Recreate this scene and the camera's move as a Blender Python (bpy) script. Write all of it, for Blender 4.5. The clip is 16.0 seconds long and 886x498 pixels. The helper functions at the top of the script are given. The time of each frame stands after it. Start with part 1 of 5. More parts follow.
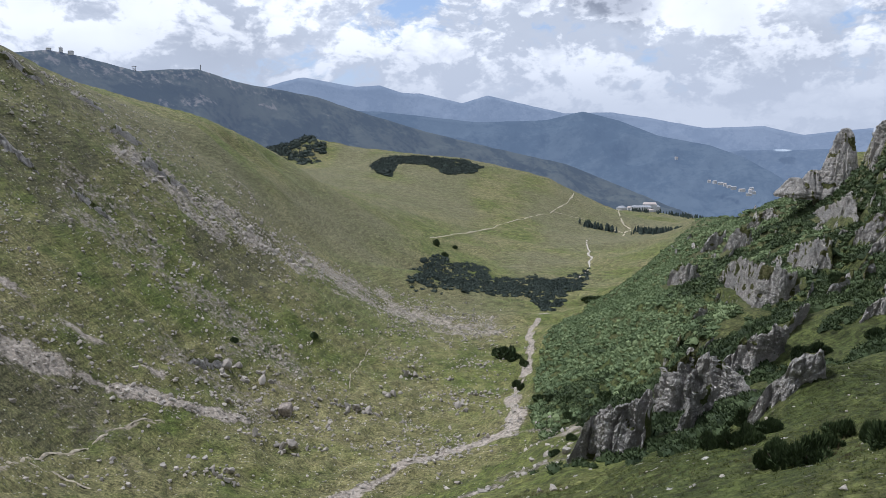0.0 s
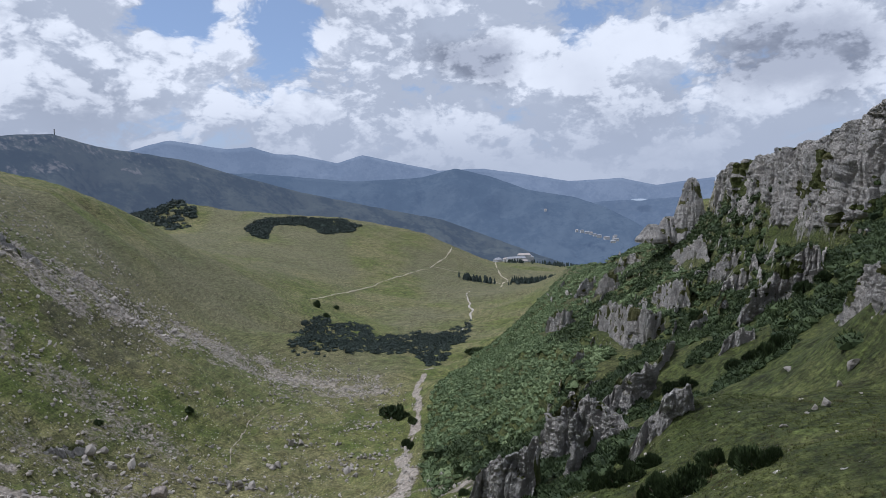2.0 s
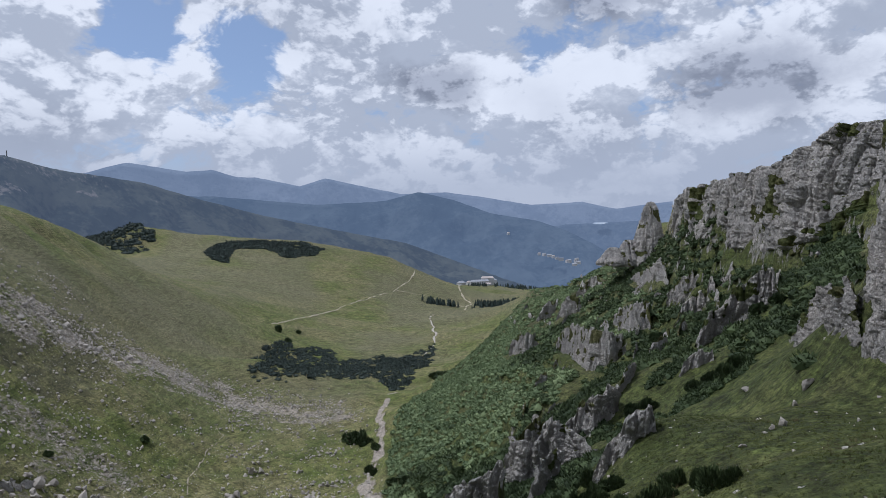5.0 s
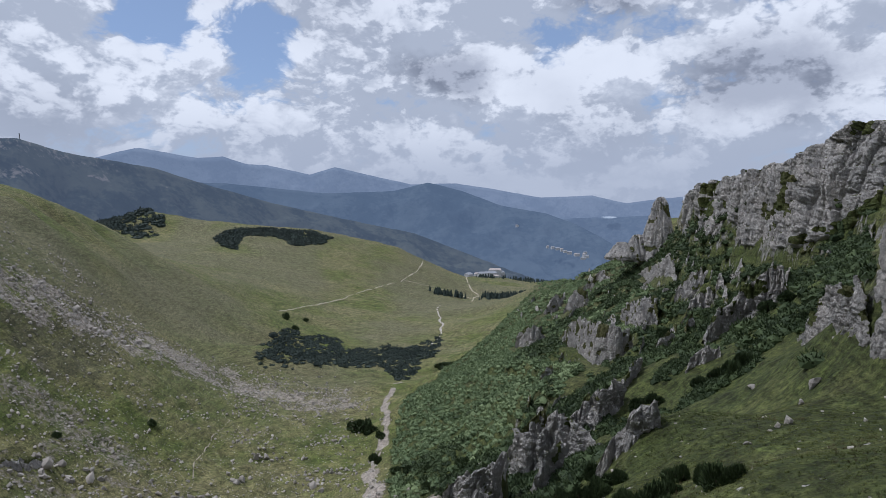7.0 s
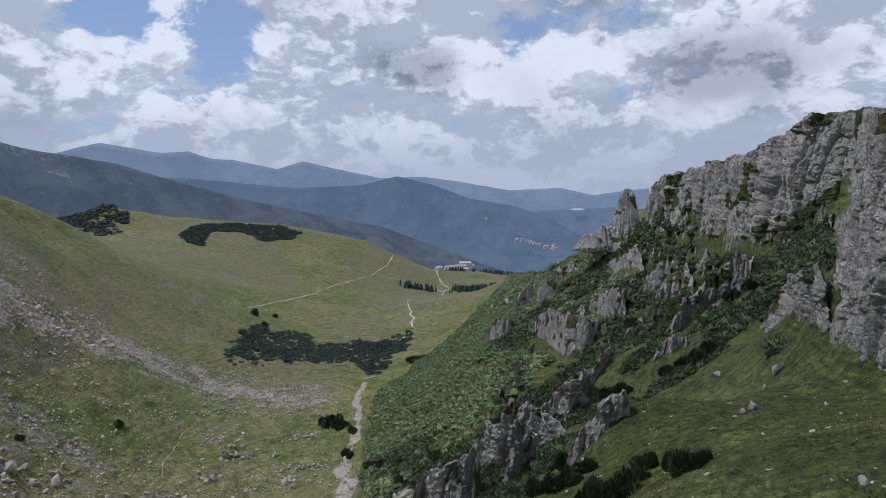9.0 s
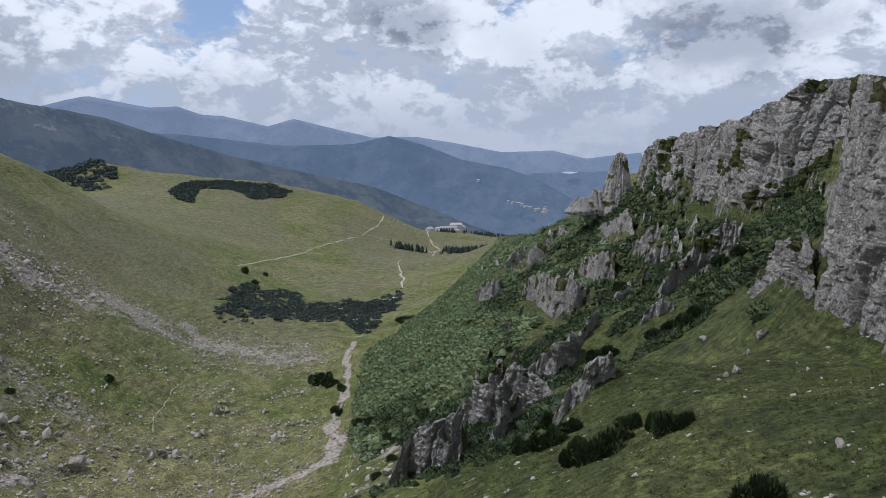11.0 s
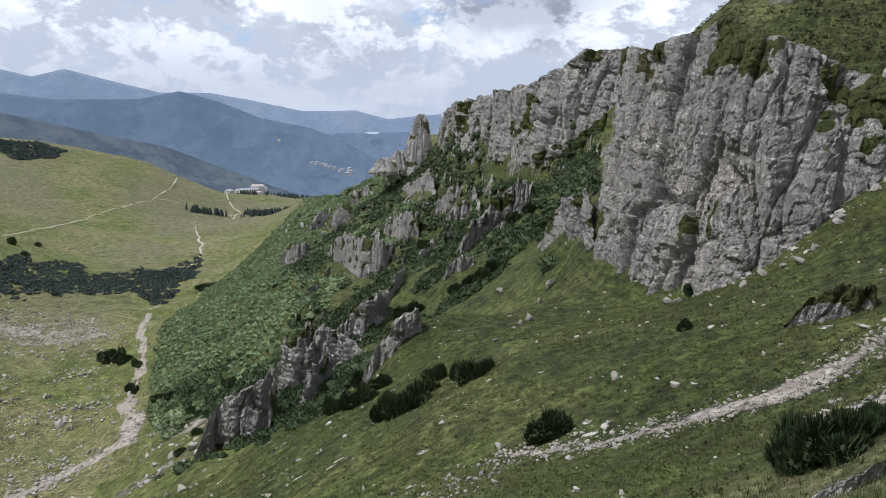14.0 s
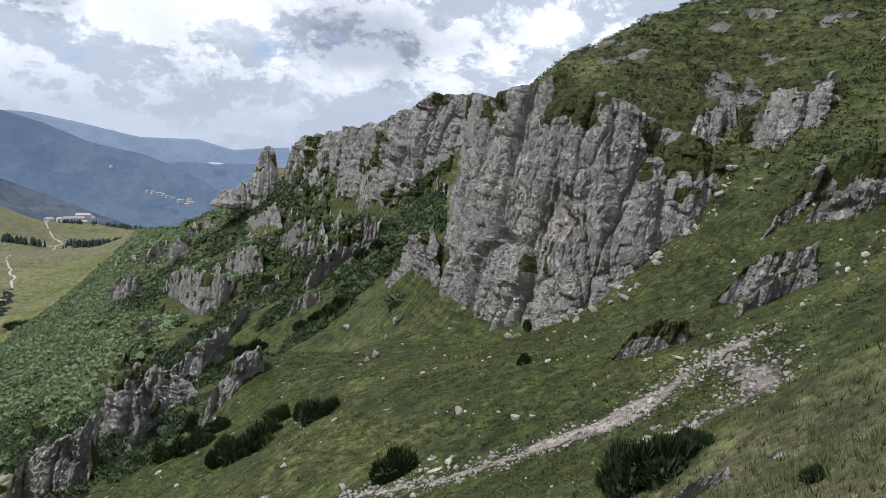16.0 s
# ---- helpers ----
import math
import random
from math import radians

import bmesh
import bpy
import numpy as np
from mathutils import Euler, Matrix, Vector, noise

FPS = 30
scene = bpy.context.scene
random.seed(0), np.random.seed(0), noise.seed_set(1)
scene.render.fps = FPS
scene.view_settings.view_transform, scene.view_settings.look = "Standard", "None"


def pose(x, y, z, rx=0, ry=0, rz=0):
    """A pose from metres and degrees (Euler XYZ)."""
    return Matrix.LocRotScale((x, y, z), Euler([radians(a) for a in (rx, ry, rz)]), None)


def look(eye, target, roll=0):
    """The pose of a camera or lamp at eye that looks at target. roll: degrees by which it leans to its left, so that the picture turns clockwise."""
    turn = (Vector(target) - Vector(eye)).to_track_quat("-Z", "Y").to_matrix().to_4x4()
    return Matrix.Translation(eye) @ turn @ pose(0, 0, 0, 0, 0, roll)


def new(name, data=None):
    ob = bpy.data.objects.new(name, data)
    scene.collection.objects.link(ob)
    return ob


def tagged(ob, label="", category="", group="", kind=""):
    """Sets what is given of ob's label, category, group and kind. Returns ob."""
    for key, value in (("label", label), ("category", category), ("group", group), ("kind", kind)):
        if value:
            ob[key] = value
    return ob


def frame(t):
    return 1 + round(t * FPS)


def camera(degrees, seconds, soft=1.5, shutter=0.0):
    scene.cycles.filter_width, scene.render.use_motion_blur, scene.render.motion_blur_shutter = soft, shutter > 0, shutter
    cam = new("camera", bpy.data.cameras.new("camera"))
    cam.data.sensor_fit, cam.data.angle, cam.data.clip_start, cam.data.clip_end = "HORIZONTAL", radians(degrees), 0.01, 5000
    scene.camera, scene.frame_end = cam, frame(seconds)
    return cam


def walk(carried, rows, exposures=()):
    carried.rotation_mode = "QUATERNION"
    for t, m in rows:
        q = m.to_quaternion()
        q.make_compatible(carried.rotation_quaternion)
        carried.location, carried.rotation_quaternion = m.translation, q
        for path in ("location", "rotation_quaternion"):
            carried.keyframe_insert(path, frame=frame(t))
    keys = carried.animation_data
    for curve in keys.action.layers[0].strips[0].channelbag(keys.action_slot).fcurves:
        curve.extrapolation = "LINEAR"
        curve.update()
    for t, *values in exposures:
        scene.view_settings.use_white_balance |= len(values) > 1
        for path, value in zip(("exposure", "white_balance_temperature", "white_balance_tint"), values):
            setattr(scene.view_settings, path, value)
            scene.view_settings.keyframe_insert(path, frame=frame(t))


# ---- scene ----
cam = camera(65.5, 16.0, soft=0.6)
PATH = [
    (0.0, pose(0, 0, 0, 80.63, -0.52, 0.06)),
    (0.5, pose(0, 0, 0, 80.29, 0.27, -7.09)),
    (1.0, pose(0, 0, 0, 81.31, 0.19, -9.73)),
    (1.5, pose(0, 0, 0, 83.77, 0.42, -8.94)),
    (2.0, pose(0, 0, 0, 85.34, 1.21, -10.11)),
    (2.5, pose(0, 0, 0, 86.51, 1.58, -11.69)),
    (3.0, pose(0, 0, 0, 87.61, 1.21, -13.03)),
    (3.5, pose(0, 0, 0, 87.52, 0.78, -13.18)),
    (6.0, pose(0, 0, 0, 86.65, 1.25, -13.14)),
    (6.5, pose(0, 0, 0, 86.30, 0.56, -13.09)),
    (7.0, pose(0, 0, 0, 86.48, 0.00, -12.40)),
    (7.5, pose(0, 0, 0, 85.88, 0.10, -11.66)),
    (8.0, pose(0, 0, 0, 86.07, 0.03, -13.08)),
    (10.5, pose(0, 0, 0, 84.83, 0.34, -15.68)),
    (11.0, pose(0, 0, 0, 82.70, -0.49, -15.60)),
    (11.5, pose(0, 0, 0, 79.29, 0.30, -15.35)),
    (12.0, pose(0, 0, 0, 77.37, 1.02, -15.19)),
    (12.5, pose(0, 0, 0, 76.54, -0.56, -15.43)),
    (13.0, pose(0, 0, 0, 77.49, -1.12, -18.81)),
    (13.5, pose(0, 0, 0, 76.67, -1.59, -25.58)),
    (14.0, pose(0, 0, 0, 79.70, -1.31, -31.70)),
    (14.5, pose(0, 0, 0, 80.60, -2.45, -35.58)),
    (15.0, pose(0, 0, 0, 80.12, -3.01, -38.01)),
    (15.5, pose(0, 0, 0, 81.61, -3.03, -40.69)),
    (16.0, pose(0, 0, 0, 83.29, -3.94, -44.07)),
]
EXPOSURES = [(0.0, 0.05, 5800, 11), (1.0, 0.0, 5750, 11), (2.0, -0.28, 5650, 12), (3.5, -0.34, 5650, 12), (8.0, -0.36, 5650, 12), (10.5, -0.40, 5650, 12), (11.5, -0.05, 5800, 10), (12.5, 0.14, 5900, 9), (14.5, 0.10, 5900, 10), (16.0, 0.08, 5900, 10)]
walk(cam, PATH, EXPOSURES)

# ---------------------------------------------------------------- light and sky
SUN_AZ, SUN_EL = -66.0, 60.0      # degrees: from straight ahead to the right, above the horizon
sun = bpy.data.lights.new("sun", "SUN")
sun.energy, sun.angle, sun.color = 3.4, radians(3.0), (1.0, 0.95, 0.88)
sun_ob = new("sun", sun)
sun_ob.matrix_world = look((400 * math.sin(radians(SUN_AZ)), 400 * math.cos(radians(SUN_AZ)), 400 * math.tan(radians(SUN_EL))), (0, 0, 0))


class Nodes:
    """Short hand for node trees."""

    def __init__(self, tree):
        self.tree = tree
        tree.nodes.clear()

    def add(self, kind, links=None, **props):
        n = self.tree.nodes.new(kind)
        for k, v in props.items():
            setattr(n, k, v)
        for k, v in (links or {}).items():
            s = n.inputs[k]
            if isinstance(v, bpy.types.NodeSocket):
                self.tree.links.new(v, s)
            else:
                s.default_value = v
        return n

    def math(self, op, a, b=0.0, c=None, clamp=False):
        links = {0: a, 1: b}
        if c is not None:
            links[2] = c
        return self.add("ShaderNodeMath", links, operation=op, use_clamp=clamp).outputs[0]

    def vmath(self, op, a, b=(0, 0, 0)):
        return self.add("ShaderNodeVectorMath", {0: a, 1: b}, operation=op).outputs["Value" if op == "DISTANCE" else "Vector"]

    def noise(self, vec, scale, detail=4.0, rough=0.5, dist=0.0):
        return self.add("ShaderNodeTexNoise", {"Vector": vec, "Scale": scale, "Detail": detail, "Roughness": rough, "Distortion": dist}).outputs[0]

    def mix(self, fac, a, b, blend="MIX"):
        return self.add("ShaderNodeMix", {0: fac, 6: a, 7: b}, data_type="RGBA", blend_type=blend, clamp_factor=True).outputs[2]

    def ramp(self, fac, lo, hi, smooth=True):
        return self.add("ShaderNodeMapRange", {0: fac, 1: lo, 2: hi}, interpolation_type="SMOOTHSTEP" if smooth else "LINEAR").outputs[0]


SKY_GAPS = ((-0.045, 0.973, 0.232), (-0.165, 0.957, 0.238))      # clear sky high over the valley
CLOUD_BASES = (((0.215, 0.96, 0.185), 0.11), ((0.60, 0.78, 0.170), 0.17), ((0.45, 0.86, 0.30), 0.14))      # heavy clouds: direction and breadth


def make_sky():
    w = bpy.data.worlds.new("sky")
    scene.world = w
    w.use_nodes = True
    n = Nodes(w.node_tree)
    d = n.add("ShaderNodeTexCoord").outputs["Generated"]
    sky = n.add("ShaderNodeTexSky", sky_type="NISHITA", sun_disc=False, sun_elevation=radians(SUN_EL), sun_rotation=radians(SUN_AZ), altitude=2000.0)
    blue = n.mix(0.45, n.mix(1.0, sky.outputs[0], (0.115, 0.115, 0.12, 1), "MULTIPLY"), (0.5, 0.6, 0.75, 1))
    v = n.vmath("MULTIPLY", d, (1.0, 1.0, 1.55))
    z = n.add("ShaderNodeSeparateXYZ", {0: d}).outputs[2]

    def heap(q):
        """Rounded cumulus heads, torn at their edges."""
        soft = n.noise(q, 4.6, 8.0, 0.50, 0.0)
        bend = n.vmath("ADD", q, n.vmath("MULTIPLY", n.add("ShaderNodeTexNoise", {"Vector": q, "Scale": 7.0, "Detail": 6.0, "Roughness": 0.55}).outputs["Color"], (0.12, 0.12, 0.12)))
        head = n.add("ShaderNodeTexVoronoi", {"Vector": bend, "Scale": 9.5, "Detail": 4.0, "Roughness": 0.62, "Lacunarity": 2.1, "Smoothness": 0.5}, feature="SMOOTH_F1", normalize=False).outputs["Distance"]
        return n.math("SUBTRACT", n.math("ADD", n.math("MULTIPLY", soft, 0.85), 0.36), n.math("MULTIPLY", head, 0.40))

    puff = heap(v)
    puff_up = heap(n.vmath("ADD", v, (-0.012, 0.0, 0.05)))
    broad = n.math("SUBTRACT", n.noise(v, 4.2, 3.0, 0.5), n.noise(n.vmath("ADD", v, (-0.03, 0.0, 0.11)), 4.2, 3.0, 0.5))
    curl = n.add("ShaderNodeTexVoronoi", {"Vector": n.vmath("ADD", v, n.vmath("MULTIPLY", n.add("ShaderNodeTexNoise", {"Vector": v, "Scale": 15.0, "Detail": 5.0}).outputs["Color"], (0.06, 0.06, 0.06))), "Scale": 24.0, "Detail": 3.0, "Roughness": 0.6, "Smoothness": 0.3}, feature="SMOOTH_F1", normalize=False).outputs["Distance"]
    gap = 0.0
    for way in SKY_GAPS:
        gap = n.math("MAXIMUM", gap, n.ramp(n.vmath("DISTANCE", n.vmath("MULTIPLY", d, (1, 1, 1.3)), (way[0], way[1], way[2] * 1.3)), 0.10, 0.01))
    big = n.noise(v, 2.6, 3.0, 0.5, 0.0)
    dens = n.math("SUBTRACT", n.math("ADD", n.math("MULTIPLY", big, 0.45), n.math("MULTIPLY", puff, 0.75)), n.math("MULTIPLY", gap, 0.27))
    cover = n.ramp(dens, 0.24, 0.38)
    lit = n.math("ADD", n.math("MULTIPLY", n.ramp(n.math("SUBTRACT", puff, puff_up), -0.13, 0.12), 0.60), n.math("MULTIPLY", n.ramp(broad, -0.16, 0.16), 0.40))
    lit = n.ramp(n.math("ADD", lit, n.math("MULTIPLY", n.math("SUBTRACT", 0.78, curl), 0.42)), 0.06, 0.72)
    thick = n.math("MULTIPLY", n.ramp(n.noise(v, 3.1, 5.0, 0.55), 0.48, 0.75), 0.40)
    edge = n.math("MULTIPLY", n.math("SUBTRACT", n.noise(v, 7.0, 8.0, 0.62), 0.5), 0.22)
    for way, size in CLOUD_BASES:
        far = n.vmath("DISTANCE", n.vmath("MULTIPLY", d, (1, 1, 2.3)), (way[0], way[1], way[2] * 2.3))
        thick = n.math("MAXIMUM", thick, n.ramp(n.math("ADD", far, edge), size, size * 0.35))
    white = n.mix(lit, (0.57, 0.60, 0.66, 1), (1.02, 1.02, 1.03, 1))
    grey = n.mix(lit, (0.27, 0.29, 0.345, 1), (0.52, 0.54, 0.60, 1))
    body = n.mix(cover, blue, n.mix(n.math("MULTIPLY", thick, 0.9), white, grey))
    haze = n.ramp(z, 0.15, 0.03)
    col = n.mix(n.math("MULTIPLY", haze, 0.80), body, (0.52, 0.555, 0.63, 1))
    low = n.mix(n.ramp(z, 0.0, -0.1), col, (0.12, 0.13, 0.10, 1))
    bg = n.add("ShaderNodeBackground", {0: low, 1: 1.0})
    n.add("ShaderNodeOutputWorld", {0: bg.outputs[0]})


make_sky()


# ---------------------------------------------------------------- numeric noise
PERM = np.random.RandomState(7).permutation(512)


def lattice(ix, iy, iz):
    h = PERM[(ix + PERM[(iy + PERM[iz & 511]) & 511]) & 511]
    return h / 255.5 - 1.0


def value_noise(x, y, z=0.0):
    x, y, z = np.broadcast_arrays(np.asarray(x, float), y, z)
    x0, y0, z0 = np.floor(x).astype(int), np.floor(y).astype(int), np.floor(z).astype(int)
    fx, fy, fz = x - x0, y - y0, z - z0
    fx, fy, fz = (f * f * f * (f * (f * 6 - 15) + 10) for f in (fx, fy, fz))
    out = 0.0
    for k in (0, 1) if np.any(fz) else (0,):
        wz = fz if k else 1 - fz
        for j in (0, 1):
            wy = fy if j else 1 - fy
            out = out + wz * wy * (lattice(x0, y0 + j, z0 + k) * (1 - fx) + lattice(x0 + 1, y0 + j, z0 + k) * fx)
    return out


def fbm(x, y, z=0.0, octaves=4, gain=0.5):
    out, amp, f = 0.0, 1.0, 1.0
    for i in range(octaves):
        out = out + amp * value_noise(x * f + 17.3 * i, y * f - 9.1 * i, z * f + 4.7 * i)
        amp, f = amp * gain, f * 2.03
    return out


def ramp(v, lo, hi):
    t = np.clip((v - lo) / (hi - lo), 0, 1)
    return t * t * (3 - 2 * t)


def to_line(x, y, pts):
    """Distance to a polyline in plan, and how far along it (0 to 1)."""
    best = np.full(np.shape(x), 1e9)
    along = np.zeros(np.shape(x))
    n = len(pts) - 1
    for i in range(n):
        (ax, ay), (bx, by) = pts[i][:2], pts[i + 1][:2]
        ux, uy = bx - ax, by - ay
        t = np.clip(((x - ax) * ux + (y - ay) * uy) / (ux * ux + uy * uy), 0, 1)
        d = np.hypot(x - ax - t * ux, y - ay - t * uy)
        near = d < best
        best = np.where(near, d, best)
        along = np.where(near, (i + t) / n, along)
    return best, along


# ---------------------------------------------------------------- the land
# metres from the eye: lines of the land with their heights
FEATURES = {
    'near': [(9, 2, -2.9), (11, 4, -4.9), (16, 4, -3.2), (14, 7, -6.5), (20, 13, -10.5), (23, 7, -6.3), (23, 25, -15.7), (34, 17, -9.9), (29, 39, -17.8), (27, 45, -22.5), (47, 37, -16.2), (31, 72, -36.4), (37, 71, -26.2), (49, 56, -21.8), (5, 46, -29.4), (16, 70, -38.1), (12, 16, -11.8), (12, 30, -19.5), (20, 63, -31.4)],
    'clifffoot': [(76, 18, 1), (59, 20, -6), (87, 40, 0), (83, 39, -4), (78, 41, -8), (73, 43, -12), (70, 45, -15), (69, 52, -20), (70, 60, -20), (74, 73, -18), (75, 87, -25)],
    'ledge': [(93, 82, 9), (91, 70, 11), (90, 63, 10), (91, 57, 10), (95, 51, 8), (98, 46, 6)],
    'clifftop': [(135, 36, 32), (138, 44, 35), (138, 59, 38), (130, 65, 36), (116, 68, 29.5), (103, 76, 20)],
    'upper': [(105, 32, 13), (113, 46, 18)],
    'spurcrest': [(33, 126, -56), (52, 141, -51), (73, 154, -43), (90, 167, -40)],
    'ramp': [(95, 96, -16), (128, 127, -13), (168, 164, -6), (77, 129, -38), (126, 192, -37), (104, 134, -25), (191, 204, -10), (143, 167, -23)],
    'wallfoot': [(192, 197, -1), (191, 211, -10), (193, 230, -15), (204, 266, -17), (218, 311, -20), (234, 361, -19), (257, 429, -25), (276, 516, -42)],
    'walltop': [(214, 201, 26), (203, 212, 25), (202, 224, 20), (203, 239, 14), (209, 265, 7), (223, 313, 4), (238, 358, 2), (262, 426, 3), (291, 536, -27)],
    'midslope': [(193, 568, -86), (171, 384, -76), (112, 415, -109), (114, 299, -83), (78, 321, -118)],
    'toe': [(397, 1079, -130), (281, 887, -155), (152, 622, -155), (75, 474, -139)],
    'stream': [(-35, 248, -136), (13, 300, -143), (39, 368, -150), (62, 476, -147), (79, 575, -153), (195, 909, -171), (256, 1229, -189), (411, 1546, -211), (731, 2495, -261)],
    'fan': [(-33, 233, -130), (-54, 208, -123), (1, 240, -134), (28, 253, -130), (46, 291, -132), (72, 281, -124), (46, 236, -114)],
    'flat': [(497, 1937, -226), (667, 2044, -237), (695, 1876, -242), (403, 1341, -191), (439, 1308, -185), (308, 1077, -178), (469, 1530, -201), (184, 779, -166)],
    'leftfoot': [(-92, 216, -120), (-75, 321, -138), (-49, 437, -148), (-27, 750, -162), (95, 1196, -175), (-128, 203, -103)],
    'leftmid': [(-161, 241, -79), (-130, 259, -103), (-178, 313, -61), (-145, 373, -88), (-182, 487, -41), (-124, 669, -105), (-135, 890, -81)],
    'leftcrest': [(-263, 755, 10), (-237, 847, -7), (-218, 945, -30), (-275, 441, 49), (-283, 574, 31), (-263, 713, 0), (-217, 873, -37), (-173, 1086, -81)],
    'hill': [(-344, 1869, -72), (-361, 1712, -86), (-421, 1647, -72), (-497, 1573, -37), (-388, 2013, -9), (-309, 1976, -22), (-176, 1942, -40), (-72, 1899, -52), (61, 1899, -62), (151, 1894, -78), (288, 1878, -110), (405, 1908, -171), (-23, 1450, -124), (166, 1491, -159)],
    'outer': [(0, -12, 3), (-12, 0, -7), (12, -8, 3), (-60, 20, -45), (-40, -60, -5), (60, -30, 28), (0, -160, 60), (-160, -60, 25), (-330, 150, 90), (-300, -250, 140), (120, -160, 90), (260, -60, 70), (620, 1150, -120), (1000, 1500, -170), (1300, 2300, -340), (1000, 3000, -370), (300, 2700, -320), (-350, 2400, -230), (-700, 1900, -60), (-450, 1300, -60), (-480, 700, 70), (-520, 380, 110), (2500, 3000, -400), (0, 3600, -400), (-1500, 3600, -350), (1500, 4500, -420), (4000, 4000, -420), (-4500, 0, -100), (0, -4500, -100), (4500, 0, -200), (-3000, 3000, -250), (246, 231, 0), (232, 257, -6), (240, 305, -22), (274, 411, -27), (334, 616, -60), (175, 47, 33), (179, 77, 38), (151, 88, 26)],
}
RIDGES = {
    'ridge_plateau': [(-1040, 1708, 188), (-973, 1747, 199), (-925, 1773, 190), (-819, 1879, 162), (-706, 2031, 181), (-632, 2159, 155), (-428, 2362, 123), (-252, 2487, 66), (-54, 2649, 9), (260, 2788, -61), (500, 2857, -111), (750, 2905, -205), (1035, 2816, -323)],
    'ridge_far': [(-1644, 4189, 150), (-1267, 4318, 232), (-1058, 4374, 300), (-971, 4394, 328), (-881, 4413, 350), (-558, 4465, 297), (-411, 4481, 309), (-262, 4492, 264), (-143, 4498, 261), (116, 4498, 204), (277, 4491, 253), (509, 4471, 201), (761, 4435, 144), (1049, 4376, 151), (1262, 4319, 118), (1574, 4216, 58), (1872, 4092, 71), (2061, 4001, 21), (2182, 3936, 40), (2356, 3834, 62)],
    'ridge_middle': [(-1199, 3816, 135), (-802, 3919, 136), (-355, 3984, 129), (196, 3995, 75), (580, 3958, 90), (773, 3925, 140), (964, 3882, 91), (1154, 3725, 6), (1392, 3643, -38), (1497, 3493, -91), (1591, 3341, -164), (1672, 3188, -246)],
    'ridge_low': [(671, 4146, -209), (1175, 4032, -181), (1404, 3959, -115), (1655, 3860, -67), (1894, 3749, -60), (2092, 3642, -49)],
}
CLIFF_FOOT = [(108, 104, -25), (74, 73, -18), (72, 66, -17), (69, 59, -20), (68, 51, -20), (68, 46, -18), (69, 44, -15), (73, 43, -12), (78, 40, -8), (83, 39, -4), (89, 39, 0)]
CLIFF_TOP = [(109, 103, 16), (81, 76, 12), (79, 71, 11), (78, 62, 13), (79, 59, 15), (77, 54, 11), (78, 51, 11), (80, 49, 10), (85, 45, 7), (89, 42, 5), (92, 40, 3)]
WALL_FOOT = [(199, 170, 3), (196, 182, 2), (191, 198, -1), (191, 211, -10), (193, 230, -15), (198, 251, -17), (209, 281, -17), (218, 311, -21), (234, 361, -20), (250, 407, -25)]
WALL_TOP = [(219, 181, 33), (210, 195, 31), (199, 208, 30), (199, 221, 26), (200, 237, 20), (204, 254, 18), (212, 279, 18), (223, 313, 16), (237, 357, 14), (253, 407, 8)]

def control():
    pts = []
    for name, line in FEATURES.items():
        pts += line
        if name not in ("near", "outer", "ledge", "leftmid", "midslope", "hill", "ramp", "flat", "fan", "upper"):
            pts += [tuple((a + b) / 2 for a, b in zip(p, q)) for p, q in zip(line, line[1:])]
    return np.array([(0, 0, -1.65)] + pts, float)


CTRL = control()


def kernel(d):
    return np.sqrt(d * d + 9.0)


def solve_land():
    n = len(CTRL)
    d = np.hypot(CTRL[:, None, 0] - CTRL[None, :, 0], CTRL[:, None, 1] - CTRL[None, :, 1])
    a = np.zeros((n + 3, n + 3))
    a[:n, :n] = kernel(d) - np.eye(n) * 0.4
    a[:n, n:] = np.c_[np.ones(n), CTRL[:, :2]]
    a[n:, :n] = a[:n, n:].T
    return np.linalg.solve(a, np.r_[CTRL[:, 2], 0, 0, 0])


LAND = solve_land()


def base_height(x, y):
    x, y = np.asarray(x, float), np.asarray(y, float)
    shape = x.shape
    x, y = x.ravel(), y.ravel()
    out = np.empty(len(x))
    n = len(CTRL)
    for i in range(0, len(x), 40000):
        sl = slice(i, i + 40000)
        d = np.hypot(x[sl, None] - CTRL[None, :, 0], y[sl, None] - CTRL[None, :, 1])
        out[sl] = kernel(d) @ LAND[:n] + LAND[n] + LAND[n + 1] * x[sl] + LAND[n + 2] * y[sl]
    return out.reshape(shape)


def height(x, y):
    r = np.hypot(x, y)
    h = base_height(x, y)
    k = ramp(r, 12, 150)
    humps = 1 + 0.7 * ramp(-x, -40, 20) * ramp(r, 700, 450)
    h = h + (0.12 + 2.3 * k) * fbm(x / 45, y / 45, octaves=4) + humps * ((0.05 + 0.6 * k) * fbm(x / 6.5 + 3, y / 6.5, octaves=4, gain=0.6) + 0.8 * k * (humps - 1) * fbm(x / 17, y / 17 + 8, octaves=3))
    # broken rock steps along the flank
    m = ramp(x, 45, 110) * ramp(r, 185, 235) * ramp(r, 1150, 700) * ramp(h, -112, -92) * ramp(h, 26, 10)
    m = m * ramp(fbm(x / 55 + 11, y / 55, octaves=3), -0.45, 0.15) * 0.6
    step = 13.0
    ph = h / step + 0.55 * fbm(x / 42 + 5, y / 42, octaves=4)
    fr = ph - np.floor(ph)
    return h + m * step * (ramp(fr, 0.30, 0.62) - fr)


